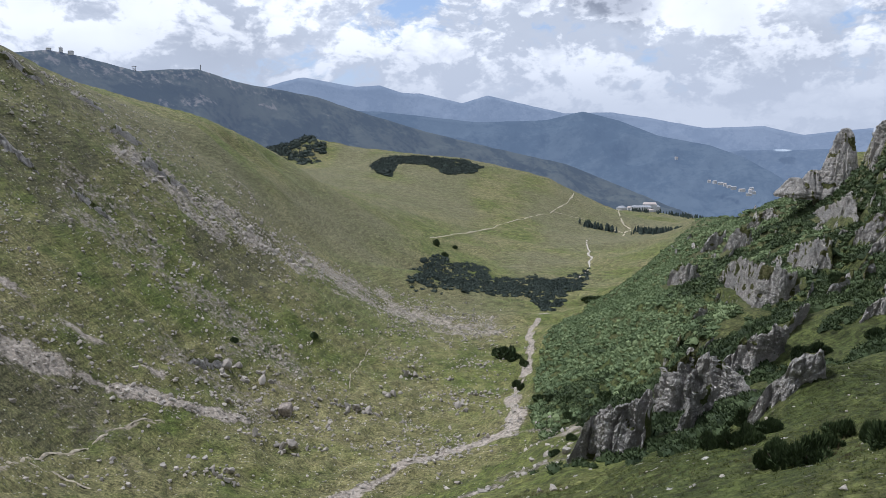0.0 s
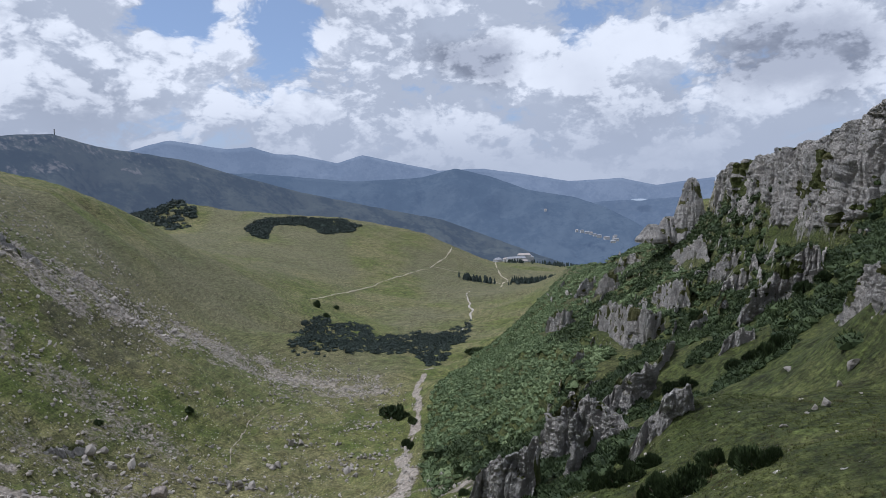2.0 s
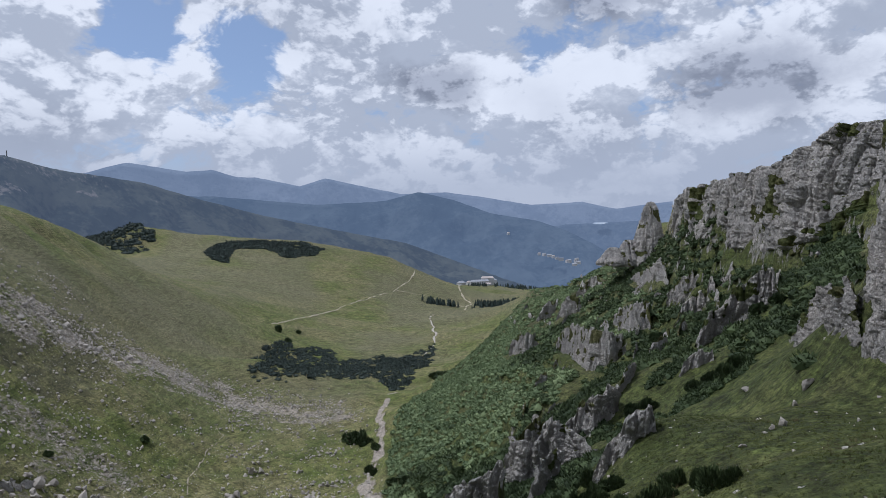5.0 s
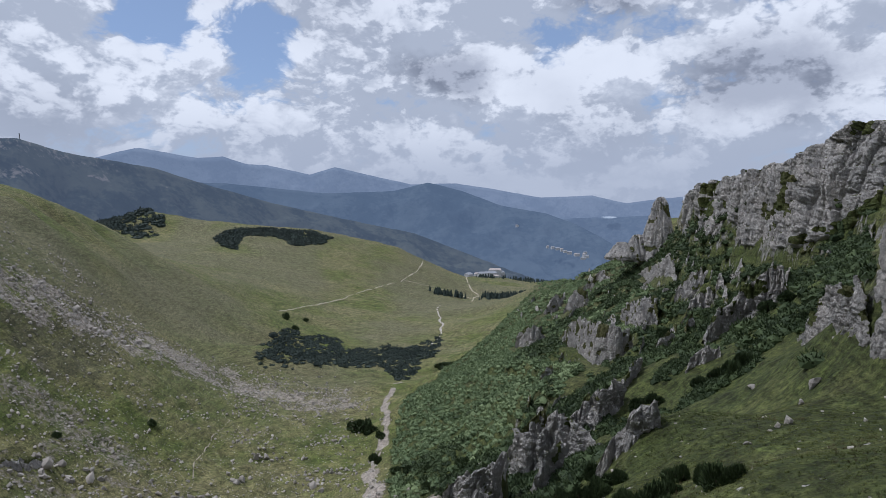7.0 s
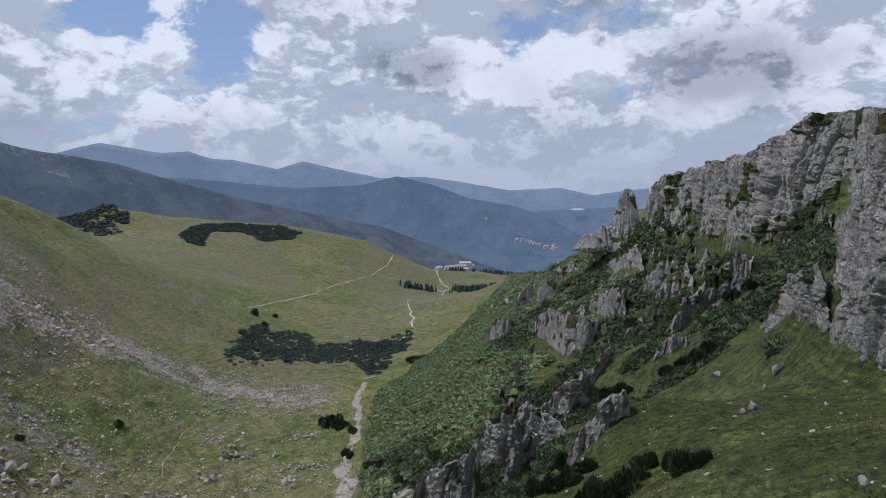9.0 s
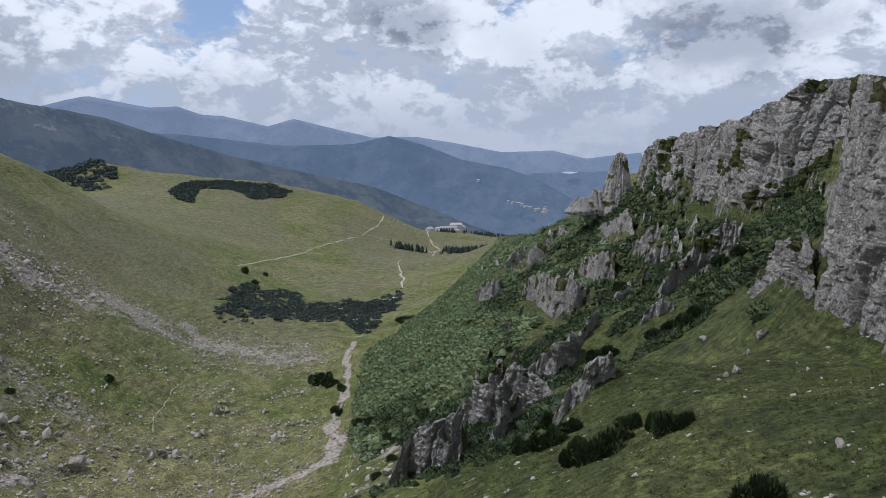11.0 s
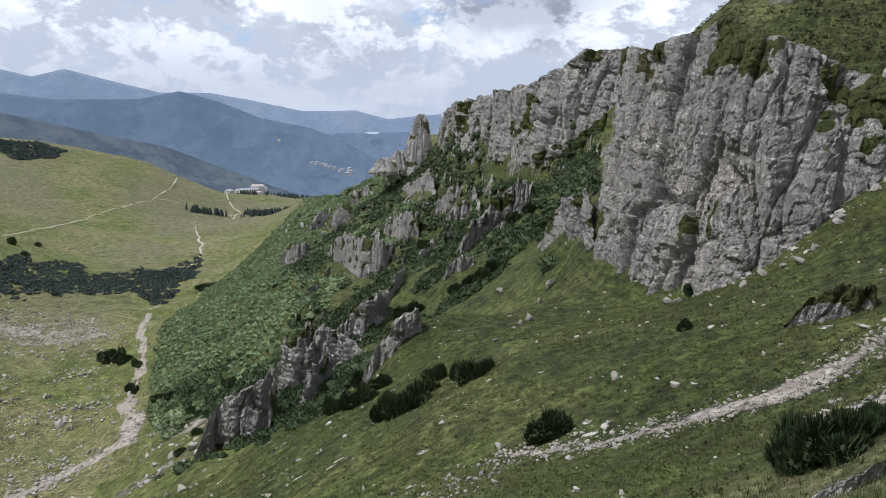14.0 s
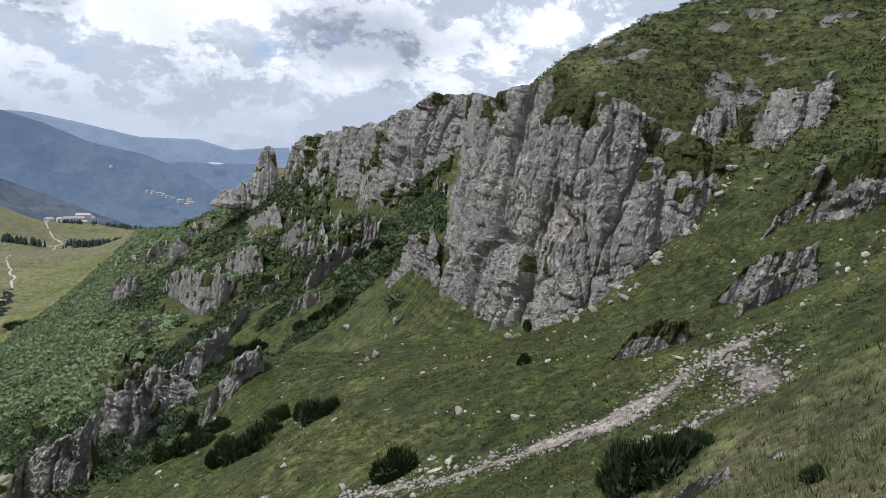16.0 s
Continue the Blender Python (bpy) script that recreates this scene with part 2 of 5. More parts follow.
# places in plan: stones and bushes as (x, y, width, height)
SPUR = [(25.5, 94.4), (43.2, 112.9), (59.0, 127.1), (32.5, 78.6), (32.8, 62.7)]
STREAM = [(-28, 107), (-44, 202), (-34, 239), (-18, 273), (3, 301), (20, 311), (33, 314), (39, 340), (41, 383)]
STREAM_FAR = [(41, 383), (51, 408), (63, 465), (67, 514), (83, 571), (98, 610)]
BROOK = [(165, 811), (198, 901), (240, 1119), (261, 1253), (277, 1292)]
FAN_LOW = [(6, 104), (14, 112), (24, 126), (33, 142), (40, 158)]
FAN = [(35, 310), (47, 296), (33, 151), (38, 130)]
SCREE_LEFT = [(-195, 469), (-178, 478), (-153, 508), (-122, 555), (-79, 581), (-32, 603), (22, 548)]
SCREE_GULLY = [(-172, 238), (-163, 245), (-151, 255), (-133, 266), (-115, 277), (-90, 296)]
SCREE_UPPER = [(-190, 272), (-181, 276), (-171, 280), (-152, 284), (-143, 288), (-128, 296)]
SCREE_MID = [(-186, 378), (-166, 389), (-141, 389), (-118, 385), (-101, 380)]
SCREE_LOW = [(-128, 311), (-111, 332), (-99, 326), (-93, 299)]
GULLY = [(20.5, 25.4), (21.8, 20.9), (24.8, 18.1), (26.8, 15.7), (30.3, 15.0), (33.7, 14.7), (36.2, 13.8)]
GULLY_SIDE = [(22.4, 11.4), (24.8, 9.8), (27.0, 9.2), (29.5, 10.6), (32.5, 13.2)]
STONES_RIGHT = [(12.3, 25.2), (14.0, 23.4), (17.8, 25.0), (20.7, 24.9), (22.3, 23.2)]
PATH_LEFT = [(-119, 170), (-121, 177), (-130, 206), (-123, 227), (-118, 253), (-112, 262)]
PATH_FORK = [(-128, 199), (-121, 199), (-108, 199)]
PATH_KNOLL = [(-53, 383), (-55, 401), (-50, 446), (-42, 481), (-48, 492)]
TRACK_HILL = [(-17, 987), (33, 1126), (102, 1302), (169, 1422), (251, 1562), (310, 1700), (340, 1795)]
TRACK_HUT = [(366, 1378), (425, 1557), (428, 1667), (710, 2879)]
WOOD_LEFT = [(311, 1501), (333, 1483), (364, 1463)]
TRACK_SIDE = [(251, 1562), (318, 1563), (380, 1543), (381, 1434)]
NEAR_EDGE = [(76, 77), (75, 84), (73, 94), (69, 100), (38, 64), (34, 63), (26, 58), (22, 60)]
PINE_PATCH = [(-33, 653), (-23, 834), (-7, 879), (13, 861), (54, 870), (60, 812), (112, 823), (161, 822), (194, 890), (158, 760), (121, 672), (103, 627), (88, 614), (91, 685), (49, 673), (25, 672), (-7, 654)]
PINE_HILL = [(-153, 1613), (-180, 1725), (-163, 1798), (-98, 1839), (-27, 1849), (59, 1834), (103, 1810), (75, 1726), (7, 1680), (-40, 1755), (-120, 1745), (-121, 1584)]
BOULDERS = [(-77.3, 324.8, 12.4, 10.1), (-45.9, 355.8, 10.8, 7.6), (-50.8, 356.6, 8.3, 5.7), (-40.1, 357.9, 8.3, 5.8), (-29.4, 392.2, 9.7, 5.5), (-22.8, 427.2, 7.5, 6.0), (-16.5, 429.2, 8.2, 5.2), (-94.3, 344.6, 11.2, 6.2), (-80.6, 280.0, 6.3, 6.8), (-69.0, 280.7, 6.8, 5.8), (-65.0, 284.0, 8.4, 6.3), (-78.9, 241.8, 7.5, 5.1), (-76.7, 231.0, 5.4, 3.6), (-109.7, 335.6, 12.8, 7.3), (22.4, 314.8, 5.1, 4.6), (18.7, 325.4, 4.7, 2.9), (14.0, 79.1, 2.2, 1.0), (9.5, 380.8, 10.1, 4.7), (13.7, 370.2, 5.9, 3.3), (-0.3, 263.6, 3.4, 2.0), (-82.4, 319.4, 5.3, 4.1), (-100.4, 307.3, 8.5, 4.5), (-83.6, 238.0, 4.6, 3.7), (-94.5, 307.8, 4.5, 2.8), (-71.6, 364.9, 5.2, 3.3), (-65.2, 397.6, 4.9, 2.8)]
NEAR_STONES = [(20.9, 27.4, 0.9, 0.5), (14.7, 31.1, 0.5, 0.4), (16.6, 23.8, 0.7, 0.4), (17.4, 24.0, 0.6, 0.4), (46.8, 56.8, 2.1, 1.4), (70.1, 80.5, 3.2, 2.5), (39.6, 53.2, 1.7, 0.6), (45.1, 56.3, 1.2, 0.9), (63.9, 75.5, 1.5, 1.3), (74.6, 99.4, 3.8, 1.0), (29.1, 29.2, 0.5, 0.4), (29.6, 27.7, 1.1, 0.7), (13.9, 21.9, 0.5, 0.3), (22.1, 22.1, 0.6, 0.2), (21.8, 22.4, 0.5, 0.3), (14.5, 27.4, 0.4, 0.3), (14.8, 24.5, 0.5, 0.3), (15.2, 22.7, 0.4, 0.3), (12.1, 25.1, 0.3, 0.4)]
CLIFF_STONES = [(69.6, 35.6, 0.8, 0.3), (61.3, 35.8, 2.4, 1.4), (61.3, 39.2, 2.2, 1.0), (62.1, 37.8, 1.6, 0.8), (59.4, 39.9, 1.8, 1.1), (64.7, 36.3, 1.5, 0.9), (20.8, 27.1, 0.9, 0.5), (24.3, 23.0, 0.8, 0.5), (32.4, 13.1, 0.9, 0.8), (30.5, 11.8, 1.1, 0.7), (34.3, 13.0, 0.5, 0.4), (35.0, 16.8, 1.3, 0.5), (42.4, 10.6, 0.5, 0.4), (34.6, 10.5, 0.4, 0.2), (24.4, 10.0, 0.4, 0.3), (14.8, 5.2, 0.2, 0.1), (38.8, 16.9, 1.1, 0.6)]
NEAR_PINES = [(22.9, 25.4, 2.2, 1.9), (28.3, 40.9, 3.0, 1.9), (25.3, 47.3, 2.9, 1.9), (26.9, 46.7, 3.4, 2.2), (31.6, 51.6, 1.8, 1.9), (38.8, 30.2, 1.2, 1.1), (13.1, 7.1, 1.5, 1.1), (13.1, 6.3, 1.4, 1.0), (69.6, 54.0, 1.9, 1.9), (8.2, 48.8, 2.9, 1.9), (24.9, 49.2, 1.8, 1.7), (26.6, 51.2, 1.9, 1.9), (29.2, 48.9, 1.8, 1.8), (32.0, 51.3, 1.6, 1.8), (31.6, 47.2, 1.7, 1.8), (28.6, 39.7, 1.5, 1.5), (80.9, 123.5, 4.2, 3.2), (83.3, 121.9, 4.2, 3.5), (84.4, 118.3, 4.2, 3.7), (88.3, 119.8, 3.7, 3.5), (71.7, 131.8, 5.1, 3.3), (73.9, 129.8, 4.6, 3.1), (26.1, 57.6, 2.3, 1.7), (27.6, 57.4, 2.3, 1.9), (30.1, 59.1, 2.1, 1.8), (34.1, 73.1, 2.8, 2.1), (24.8, 59.3, 2.3, 1.7), (108.3, 119.4, 4.5, 3.5), (104.2, 121.3, 4.5, 2.9), (115.7, 142.0, 5.1, 3.0), (113.7, 146.5, 5.5, 3.1), (166.4, 281.7, 8.2, 5.5), (100.3, 159.5, 4.7, 3.1), (7.5, 2.0, 0.3, 0.2), (13.9, 6.5, 1.2, 0.8), (14.1, 6.2, 0.8, 0.6)]
SHRUBS = [(44.3, 466.9, 17.8, 10.5), (39.1, 475.0, 8.2, 6.6), (49.5, 453.4, 9.5, 7.1), (54.8, 434.7, 6.8, 5.3), (45.7, 403.5, 5.7, 5.7), (47.6, 393.6, 5.6, 4.9), (51.9, 347.8, 6.8, 3.7), (56.5, 338.6, 4.8, 3.6), (49.3, 304.2, 3.9, 2.2), (58.8, 303.8, 5.5, 3.3), (61.8, 298.2, 5.4, 3.3), (70.4, 300.0, 8.2, 3.8), (28.8, 142.4, 2.9, 1.8), (22.8, 128.9, 2.6, 1.7), (34.5, 149.7, 4.1, 1.9), (63.0, 325.1, 7.6, 4.1), (77.5, 300.8, 9.3, 4.4), (-113.8, 365.1, 5.2, 3.3), (-82.1, 426.9, 5.9, 4.5), (145.3, 656.3, 19.3, 6.8), (-9.3, 948.2, 11.0, 12.6), (3.5, 885.9, 10.3, 7.4), (17.5, 982.8, 8.2, 6.5)]
PINE_LINES = [[(63, 149), (71, 153), (82, 162)], [(37, 124), (41, 124), (42, 119), (37, 99)], [(41, 105), (46, 101), (52, 106)], [(29, 89), (32, 85), (33, 77)], [(76, 117), (81, 118), (88, 119)], [(90, 122), (96, 125), (100, 126)], [(102, 124), (103, 115)], [(82, 138), (86, 141)], [(46, 136), (44, 120), (38, 106)], [(96, 156), (104, 163)]]
WOOD_RIGHT = [(407, 1423), (433, 1405), (464, 1384), (489, 1365)]
SPIRE = (254.0, 451.8, 24.7, 42.6)
PLATEAU_PINES = [(-318, 1840), (-330, 1900), (-352, 1980), (-400, 2060), (-440, 2300), (-720, 2300), (-640, 1700), (-380, 1715), (-352, 1800)]
SLOPE_PINES = [(46, 345), (70, 457), (145, 620), (279, 887), (395, 1080), (470, 1180), (430, 900), (300, 610), (268, 470), (238, 341), (212, 255), (200, 205)] + NEAR_EDGE + [(34, 150), (42, 240)]


def inside(x, y, poly):
    hit = np.zeros(np.shape(x), bool)
    for (ax, ay), (bx, by) in zip(poly, poly[1:] + poly[:1]):
        cross = (ay > y) != (by > y)
        hit ^= cross & (x < (bx - ax) * (y - ay) / ((by - ay) or 1e-9) + ax)
    return hit


def mesh_from(name, co, faces, smooth=True, attrs=None):
    me = bpy.data.meshes.new(name)
    co, faces = np.asarray(co), np.asarray(faces)
    me.vertices.add(len(co))
    me.vertices.foreach_set("co", np.ascontiguousarray(co, np.float32).ravel())
    k = faces.shape[1]
    me.loops.add(faces.size)
    me.loops.foreach_set("vertex_index", faces.astype(np.int32).ravel())
    me.polygons.add(len(faces))
    me.polygons.foreach_set("loop_start", np.arange(0, faces.size, k, dtype=np.int32))
    me.polygons.foreach_set("loop_total", np.full(len(faces), k, np.int32))
    me.polygons.foreach_set("use_smooth", np.full(len(faces), smooth))
    for key, val in (attrs or {}).items():
        at = me.attributes.new(key, "FLOAT", "POINT")
        at.data.foreach_set("value", np.ascontiguousarray(val, np.float32).ravel())
    me.update(calc_edges=True)
    return me


def grid_faces(na, nr, wrap=False):
    i, j = np.meshgrid(np.arange(na if wrap else na - 1), np.arange(nr - 1), indexing="ij")
    k = (i + 1) % na
    return np.stack([i * nr + j, i * nr + j + 1, k * nr + j + 1, k * nr + j], -1).reshape(-1, 4)


def grid_normals(p):
    """Unit normals of a grid of points (a, b, 3)."""
    du, dv = np.gradient(p, axis=0), np.gradient(p, axis=1)
    n = np.cross(du, dv)
    return n / np.maximum(np.linalg.norm(n, axis=-1, keepdims=True), 1e-9)


# ---------------------------------------------------------------- materials
def material(name):
    m = bpy.data.materials.new(name)
    m.use_nodes = True
    return m, Nodes(m.node_tree)


def finish(n, col, rough, bump=None, strength=0.5, dist=0.1, extra=None):
    links = {"Base Color": col, "Roughness": rough, "Specular IOR Level": 0.2}
    if bump is not None:
        links["Normal"] = n.add("ShaderNodeBump", {"Height": bump, "Strength": strength, "Distance": dist}).outputs[0]
    links.update(extra or {})
    p = n.add("ShaderNodeBsdfPrincipled", links)
    n.add("ShaderNodeOutputMaterial", {0: p.outputs[0]})


def attr(n, name):
    return n.add("ShaderNodeAttribute", attribute_name=name).outputs["Fac"]


def place(n):
    return n.add("ShaderNodeNewGeometry").outputs["Position"]


def turf(n, p):
    """Alpine turf: green, straw and brown tufts at several sizes."""
    wide = n.noise(p, 0.011, 5.0, 0.55)
    mid = n.noise(p, 0.07, 6.0, 0.6)
    fine = n.noise(p, 0.9, 8.0, 0.65)
    run = n.noise(n.vmath("MULTIPLY", p, (0.05, 0.34, 0.05)), 1.0, 8.0, 0.66, 0.3)
    tread = n.noise(n.vmath("MULTIPLY", p, (0.035, 0.035, 0.75)), 1.0, 7.0, 0.65, 0.3)
    green = n.mix(n.ramp(mid, 0.35, 0.65), (0.084, 0.108, 0.024, 1), (0.150, 0.154, 0.050, 1))
    dry = n.mix(n.ramp(fine, 0.35, 0.65), (0.148, 0.132, 0.058, 1), (0.222, 0.198, 0.100, 1))
    col = n.mix(n.math("MULTIPLY", n.ramp(n.math("ADD", wide, n.math("MULTIPLY", mid, 0.35)), 0.56, 0.80), 0.85), green, dry)
    col = n.mix(n.math("MULTIPLY", n.ramp(run, 0.54, 0.70), 0.30), col, (0.195, 0.180, 0.100, 1))
    col = n.mix(n.math("MULTIPLY", n.ramp(run, 0.46, 0.30), 0.55), col, (0.050, 0.062, 0.022, 1))
    col = n.mix(n.math("MULTIPLY", n.ramp(tread, 0.52, 0.72), 0.40), col, (0.205, 0.184, 0.094, 1))
    col = n.mix(n.math("MULTIPLY", n.ramp(tread, 0.46, 0.30), 0.6), col, (0.060, 0.072, 0.026, 1))
    col = n.mix(n.math("MULTIPLY", n.ramp(fine, 0.50, 0.34), 0.8), col, (0.048, 0.060, 0.020, 1))
    return col, fine


def stone_colour(n, p, scale=1.0):
    """Weathered limestone: grey with pale and pinkish stains and black lichen."""
    a = n.noise(p, 0.10 * scale, 6.0, 0.6)
    b = n.noise(p, 1.3 * scale, 9.0, 0.7)
    streak = n.noise(n.vmath("MULTIPLY", p, (1.0, 1.0, 0.16)), 0.55 * scale, 6.0, 0.65)
    col = n.mix(n.ramp(a, 0.35, 0.68), (0.50, 0.475, 0.45, 1), (0.65, 0.60, 0.56, 1))
    col = n.mix(n.math("MULTIPLY", n.ramp(streak, 0.54, 0.72), 0.35), col, (0.30, 0.285, 0.27, 1))
    col = n.mix(n.math("MULTIPLY", n.ramp(b, 0.52, 0.72), 0.5), col, (0.60, 0.575, 0.54, 1))
    col = n.mix(n.math("MULTIPLY", n.ramp(b, 0.44, 0.30), 0.60), col, (0.17, 0.163, 0.155, 1))
    return col, b


def ground_material():
    m, n = material("alpine_turf_and_stone")
    p = place(n)
    grass, fine = turf(n, p)
    mottled = n.noise(p, 0.16, 9.0, 0.72)
    lush = attr(n, "lush")
    grass = n.mix(n.math("MULTIPLY", lush, 0.9), grass, n.mix(n.ramp(fine, 0.35, 0.65), (0.024, 0.034, 0.009, 1), (0.060, 0.072, 0.021, 1)))
    # dry turf; its greyed colour also stands in for haze on the far meadow
    grass = n.mix(attr(n, "dry"), grass, n.mix(n.ramp(fine, 0.35, 0.65), (0.108, 0.106, 0.056, 1), (0.165, 0.150, 0.088, 1)))
    grass = n.mix(n.ramp(n.math("ADD", n.math("SUBTRACT", attr(n, "dark"), 0.5), n.noise(p, 0.12, 8.0, 0.7)), 0.45, 0.65), grass, n.mix(n.ramp(fine, 0.35, 0.65), (0.062, 0.064, 0.030, 1), (0.130, 0.120, 0.064, 1)))
    speck = n.add("ShaderNodeTexVoronoi", {"Vector": n.vmath("ADD", p, n.add("ShaderNodeTexNoise", {"Vector": p, "Scale": 0.7, "Detail": 4.0}).outputs["Color"]), "Scale": 0.8}, feature="F1")
    pick = n.add("ShaderNodeSeparateColor", {0: speck.outputs["Color"]}).outputs[0]
    pebble = n.math("MULTIPLY", n.ramp(n.math("ADD", speck.outputs["Distance"], n.math("MULTIPLY", fine, 0.3)), 0.46, 0.38), n.ramp(n.math("ADD", n.math("MULTIPLY", n.math("MULTIPLY", attr(n, "stony"), n.ramp(mottled, 0.45, 0.62)), 0.62), pick), 1.0, 1.04))
    grass = n.mix(n.math("MULTIPLY", pebble, 0.9), grass, n.mix(pick, (0.26, 0.25, 0.23, 1), (0.50, 0.475, 0.44, 1)))
    run = n.noise(n.vmath("MULTIPLY", p, (0.32, 0.75, 0.32)), 1.0, 9.0, 0.70, 0.4)
    tread = n.noise(n.vmath("MULTIPLY", p, (0.10, 0.10, 0.9)), 1.0, 8.0, 0.68, 0.4)
    tone = n.math("ADD", n.math("MULTIPLY", n.ramp(run, 0.32, 0.68), 0.60), n.math("MULTIPLY", n.ramp(tread, 0.32, 0.68), 0.60))
    tuft = n.noise(p, 3.2, 8.0, 0.85)
    knot = n.noise(p, 1.1, 6.0, 0.75)
    tone = n.math("ADD", tone, 0.22)
    tone = n.math("MULTIPLY", tone, n.math("ADD", 0.26, n.math("ADD", n.math("MULTIPLY", n.ramp(tuft, 0.38, 0.62), 0.90), n.math("MULTIPLY", n.ramp(knot, 0.36, 0.64), 0.70))))
    grass = n.mix(1.0, grass, n.add("ShaderNodeCombineColor", {0: tone, 1: tone, 2: tone}).outputs[0], "MULTIPLY")
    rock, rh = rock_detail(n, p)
    rb = n.noise(p, 1.3, 6.0, 0.7)
    cells = n.add("ShaderNodeTexVoronoi", {"Vector": n.vmath("ADD", p, n.add("ShaderNodeTexNoise", {"Vector": p, "Scale": 1.2}).outputs["Color"]), "Scale": 0.85}, feature="F1")
    gravel = n.mix(n.ramp(cells.outputs["Color"], 0.1, 0.9), (0.165, 0.145, 0.122, 1), (0.42, 0.375, 0.325, 1))
    gravel = n.mix(n.ramp(rb, 0.55, 0.35), gravel, (0.300, 0.252, 0.205, 1))
    scree = n.ramp(n.math("ADD", n.math("MULTIPLY", n.math("SUBTRACT", attr(n, "scree"), 0.5), 0.75), n.noise(p, 0.33, 10.0, 0.8)), 0.50, 0.66)
    col = n.mix(scree, grass, gravel)
    rmask = n.ramp(n.math("ADD", n.math("SUBTRACT", attr(n, "rock"), 0.5), mottled), 0.42, 0.58)
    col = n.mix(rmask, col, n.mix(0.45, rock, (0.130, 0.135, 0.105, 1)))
    earth = n.mix(n.ramp(fine, 0.4, 0.6), (0.215, 0.180, 0.135, 1), (0.33, 0.285, 0.22, 1))
    col = n.mix(n.ramp(n.math("ADD", n.math("SUBTRACT", attr(n, "earth"), 0.5), mottled), 0.42, 0.6), col, earth)
    h = n.math("ADD", n.math("ADD", fine, n.math("MULTIPLY", n.math("MULTIPLY", cells.outputs["Distance"], scree), -1.2)), n.math("ADD", n.math("MULTIPLY", rh, rmask), n.math("MULTIPLY", pebble, 0.6)))
    finish(n, col, 0.92, n.math("ADD", h, n.math("MULTIPLY", knot, 0.8)), 0.9, 0.45)
    return m


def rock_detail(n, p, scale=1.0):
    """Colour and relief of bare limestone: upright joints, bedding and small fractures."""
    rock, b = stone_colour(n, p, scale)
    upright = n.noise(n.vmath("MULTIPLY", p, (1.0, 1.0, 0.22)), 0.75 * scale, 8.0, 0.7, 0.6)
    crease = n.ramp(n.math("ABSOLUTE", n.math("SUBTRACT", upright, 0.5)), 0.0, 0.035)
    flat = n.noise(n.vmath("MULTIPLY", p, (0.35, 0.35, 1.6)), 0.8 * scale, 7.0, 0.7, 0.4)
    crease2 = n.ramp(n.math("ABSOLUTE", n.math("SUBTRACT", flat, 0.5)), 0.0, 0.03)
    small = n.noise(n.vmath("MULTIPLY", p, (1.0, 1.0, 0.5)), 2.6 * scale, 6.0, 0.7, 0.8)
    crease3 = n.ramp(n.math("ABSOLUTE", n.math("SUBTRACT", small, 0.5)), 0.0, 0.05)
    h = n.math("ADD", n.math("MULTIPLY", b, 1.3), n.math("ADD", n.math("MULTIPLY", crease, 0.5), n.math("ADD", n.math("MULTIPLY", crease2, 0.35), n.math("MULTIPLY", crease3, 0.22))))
    # darker colour along every crease stands in for the shade in cracks
    crease_shade = n.math("MULTIPLY", n.math("SUBTRACT", 1.0, n.math("MULTIPLY", crease, n.math("MULTIPLY", crease2, crease3))), 0.34)
    return n.mix(crease_shade, rock, (0.10, 0.098, 0.092, 1)), h


def rock_material(name="limestone"):
    m, n = material(name)
    p = place(n)
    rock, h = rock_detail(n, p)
    grass, fine = turf(n, p)
    grass = n.mix(0.3, grass, (0.075, 0.090, 0.032, 1))
    veg = n.ramp(n.math("ADD", n.math("SUBTRACT", attr(n, "veg"), 0.5), n.noise(p, 0.5, 8.0, 0.7)), 0.42, 0.58)
    col = n.mix(veg, rock, grass)
    finish(n, col, 0.9, h, 1.0, 0.5)
    return m


def boulder_material(name, base):
    m, n = material(name)
    tc = n.add("ShaderNodeTexCoord").outputs["Object"]
    rnd = n.add("ShaderNodeObjectInfo").outputs["Random"]
    isl = n.add("ShaderNodeNewGeometry").outputs["Random Per Island"]
    p = place(n)
    rock, b = stone_colour(n, p, 1.6)
    tone = n.math("ADD", n.math("MULTIPLY", n.math("ADD", rnd, isl), 0.24), base)
    col = n.mix(1.0, rock, n.add("ShaderNodeCombineColor", {0: n.math("MULTIPLY", tone, 1.03), 1: tone, 2: n.math("MULTIPLY", tone, 0.95)}).outputs[0], "MULTIPLY")
    finish(n, col, 0.9, b, 0.9, 0.3)
    return m


def leaf_material(name, dark, light):
    m, n = material(name)
    isl = n.add("ShaderNodeNewGeometry").outputs["Random Per Island"]
    p = place(n)
    mid = n.noise(p, 0.05, 4.0, 0.6)
    f = n.math("ADD", n.math("MULTIPLY", isl, 0.6), n.math("MULTIPLY", n.ramp(mid, 0.35, 0.65), 0.4))
    finish(n, n.mix(f, (*dark, 1), (*light, 1)), 0.75)
    return m


def plain_material(name, col, rough=0.85, var=0.25, scale=1.0):
    m, n = material(name)
    v = n.noise(place(n), scale, 6.0, 0.6)
    lo = tuple(c * (1 - var) for c in col)
    hi = tuple(min(1, c * (1 + var)) for c in col)
    finish(n, n.mix(n.ramp(v, 0.3, 0.7), (*lo, 1), (*hi, 1)), rough, v, 0.3, 0.05)
    return m


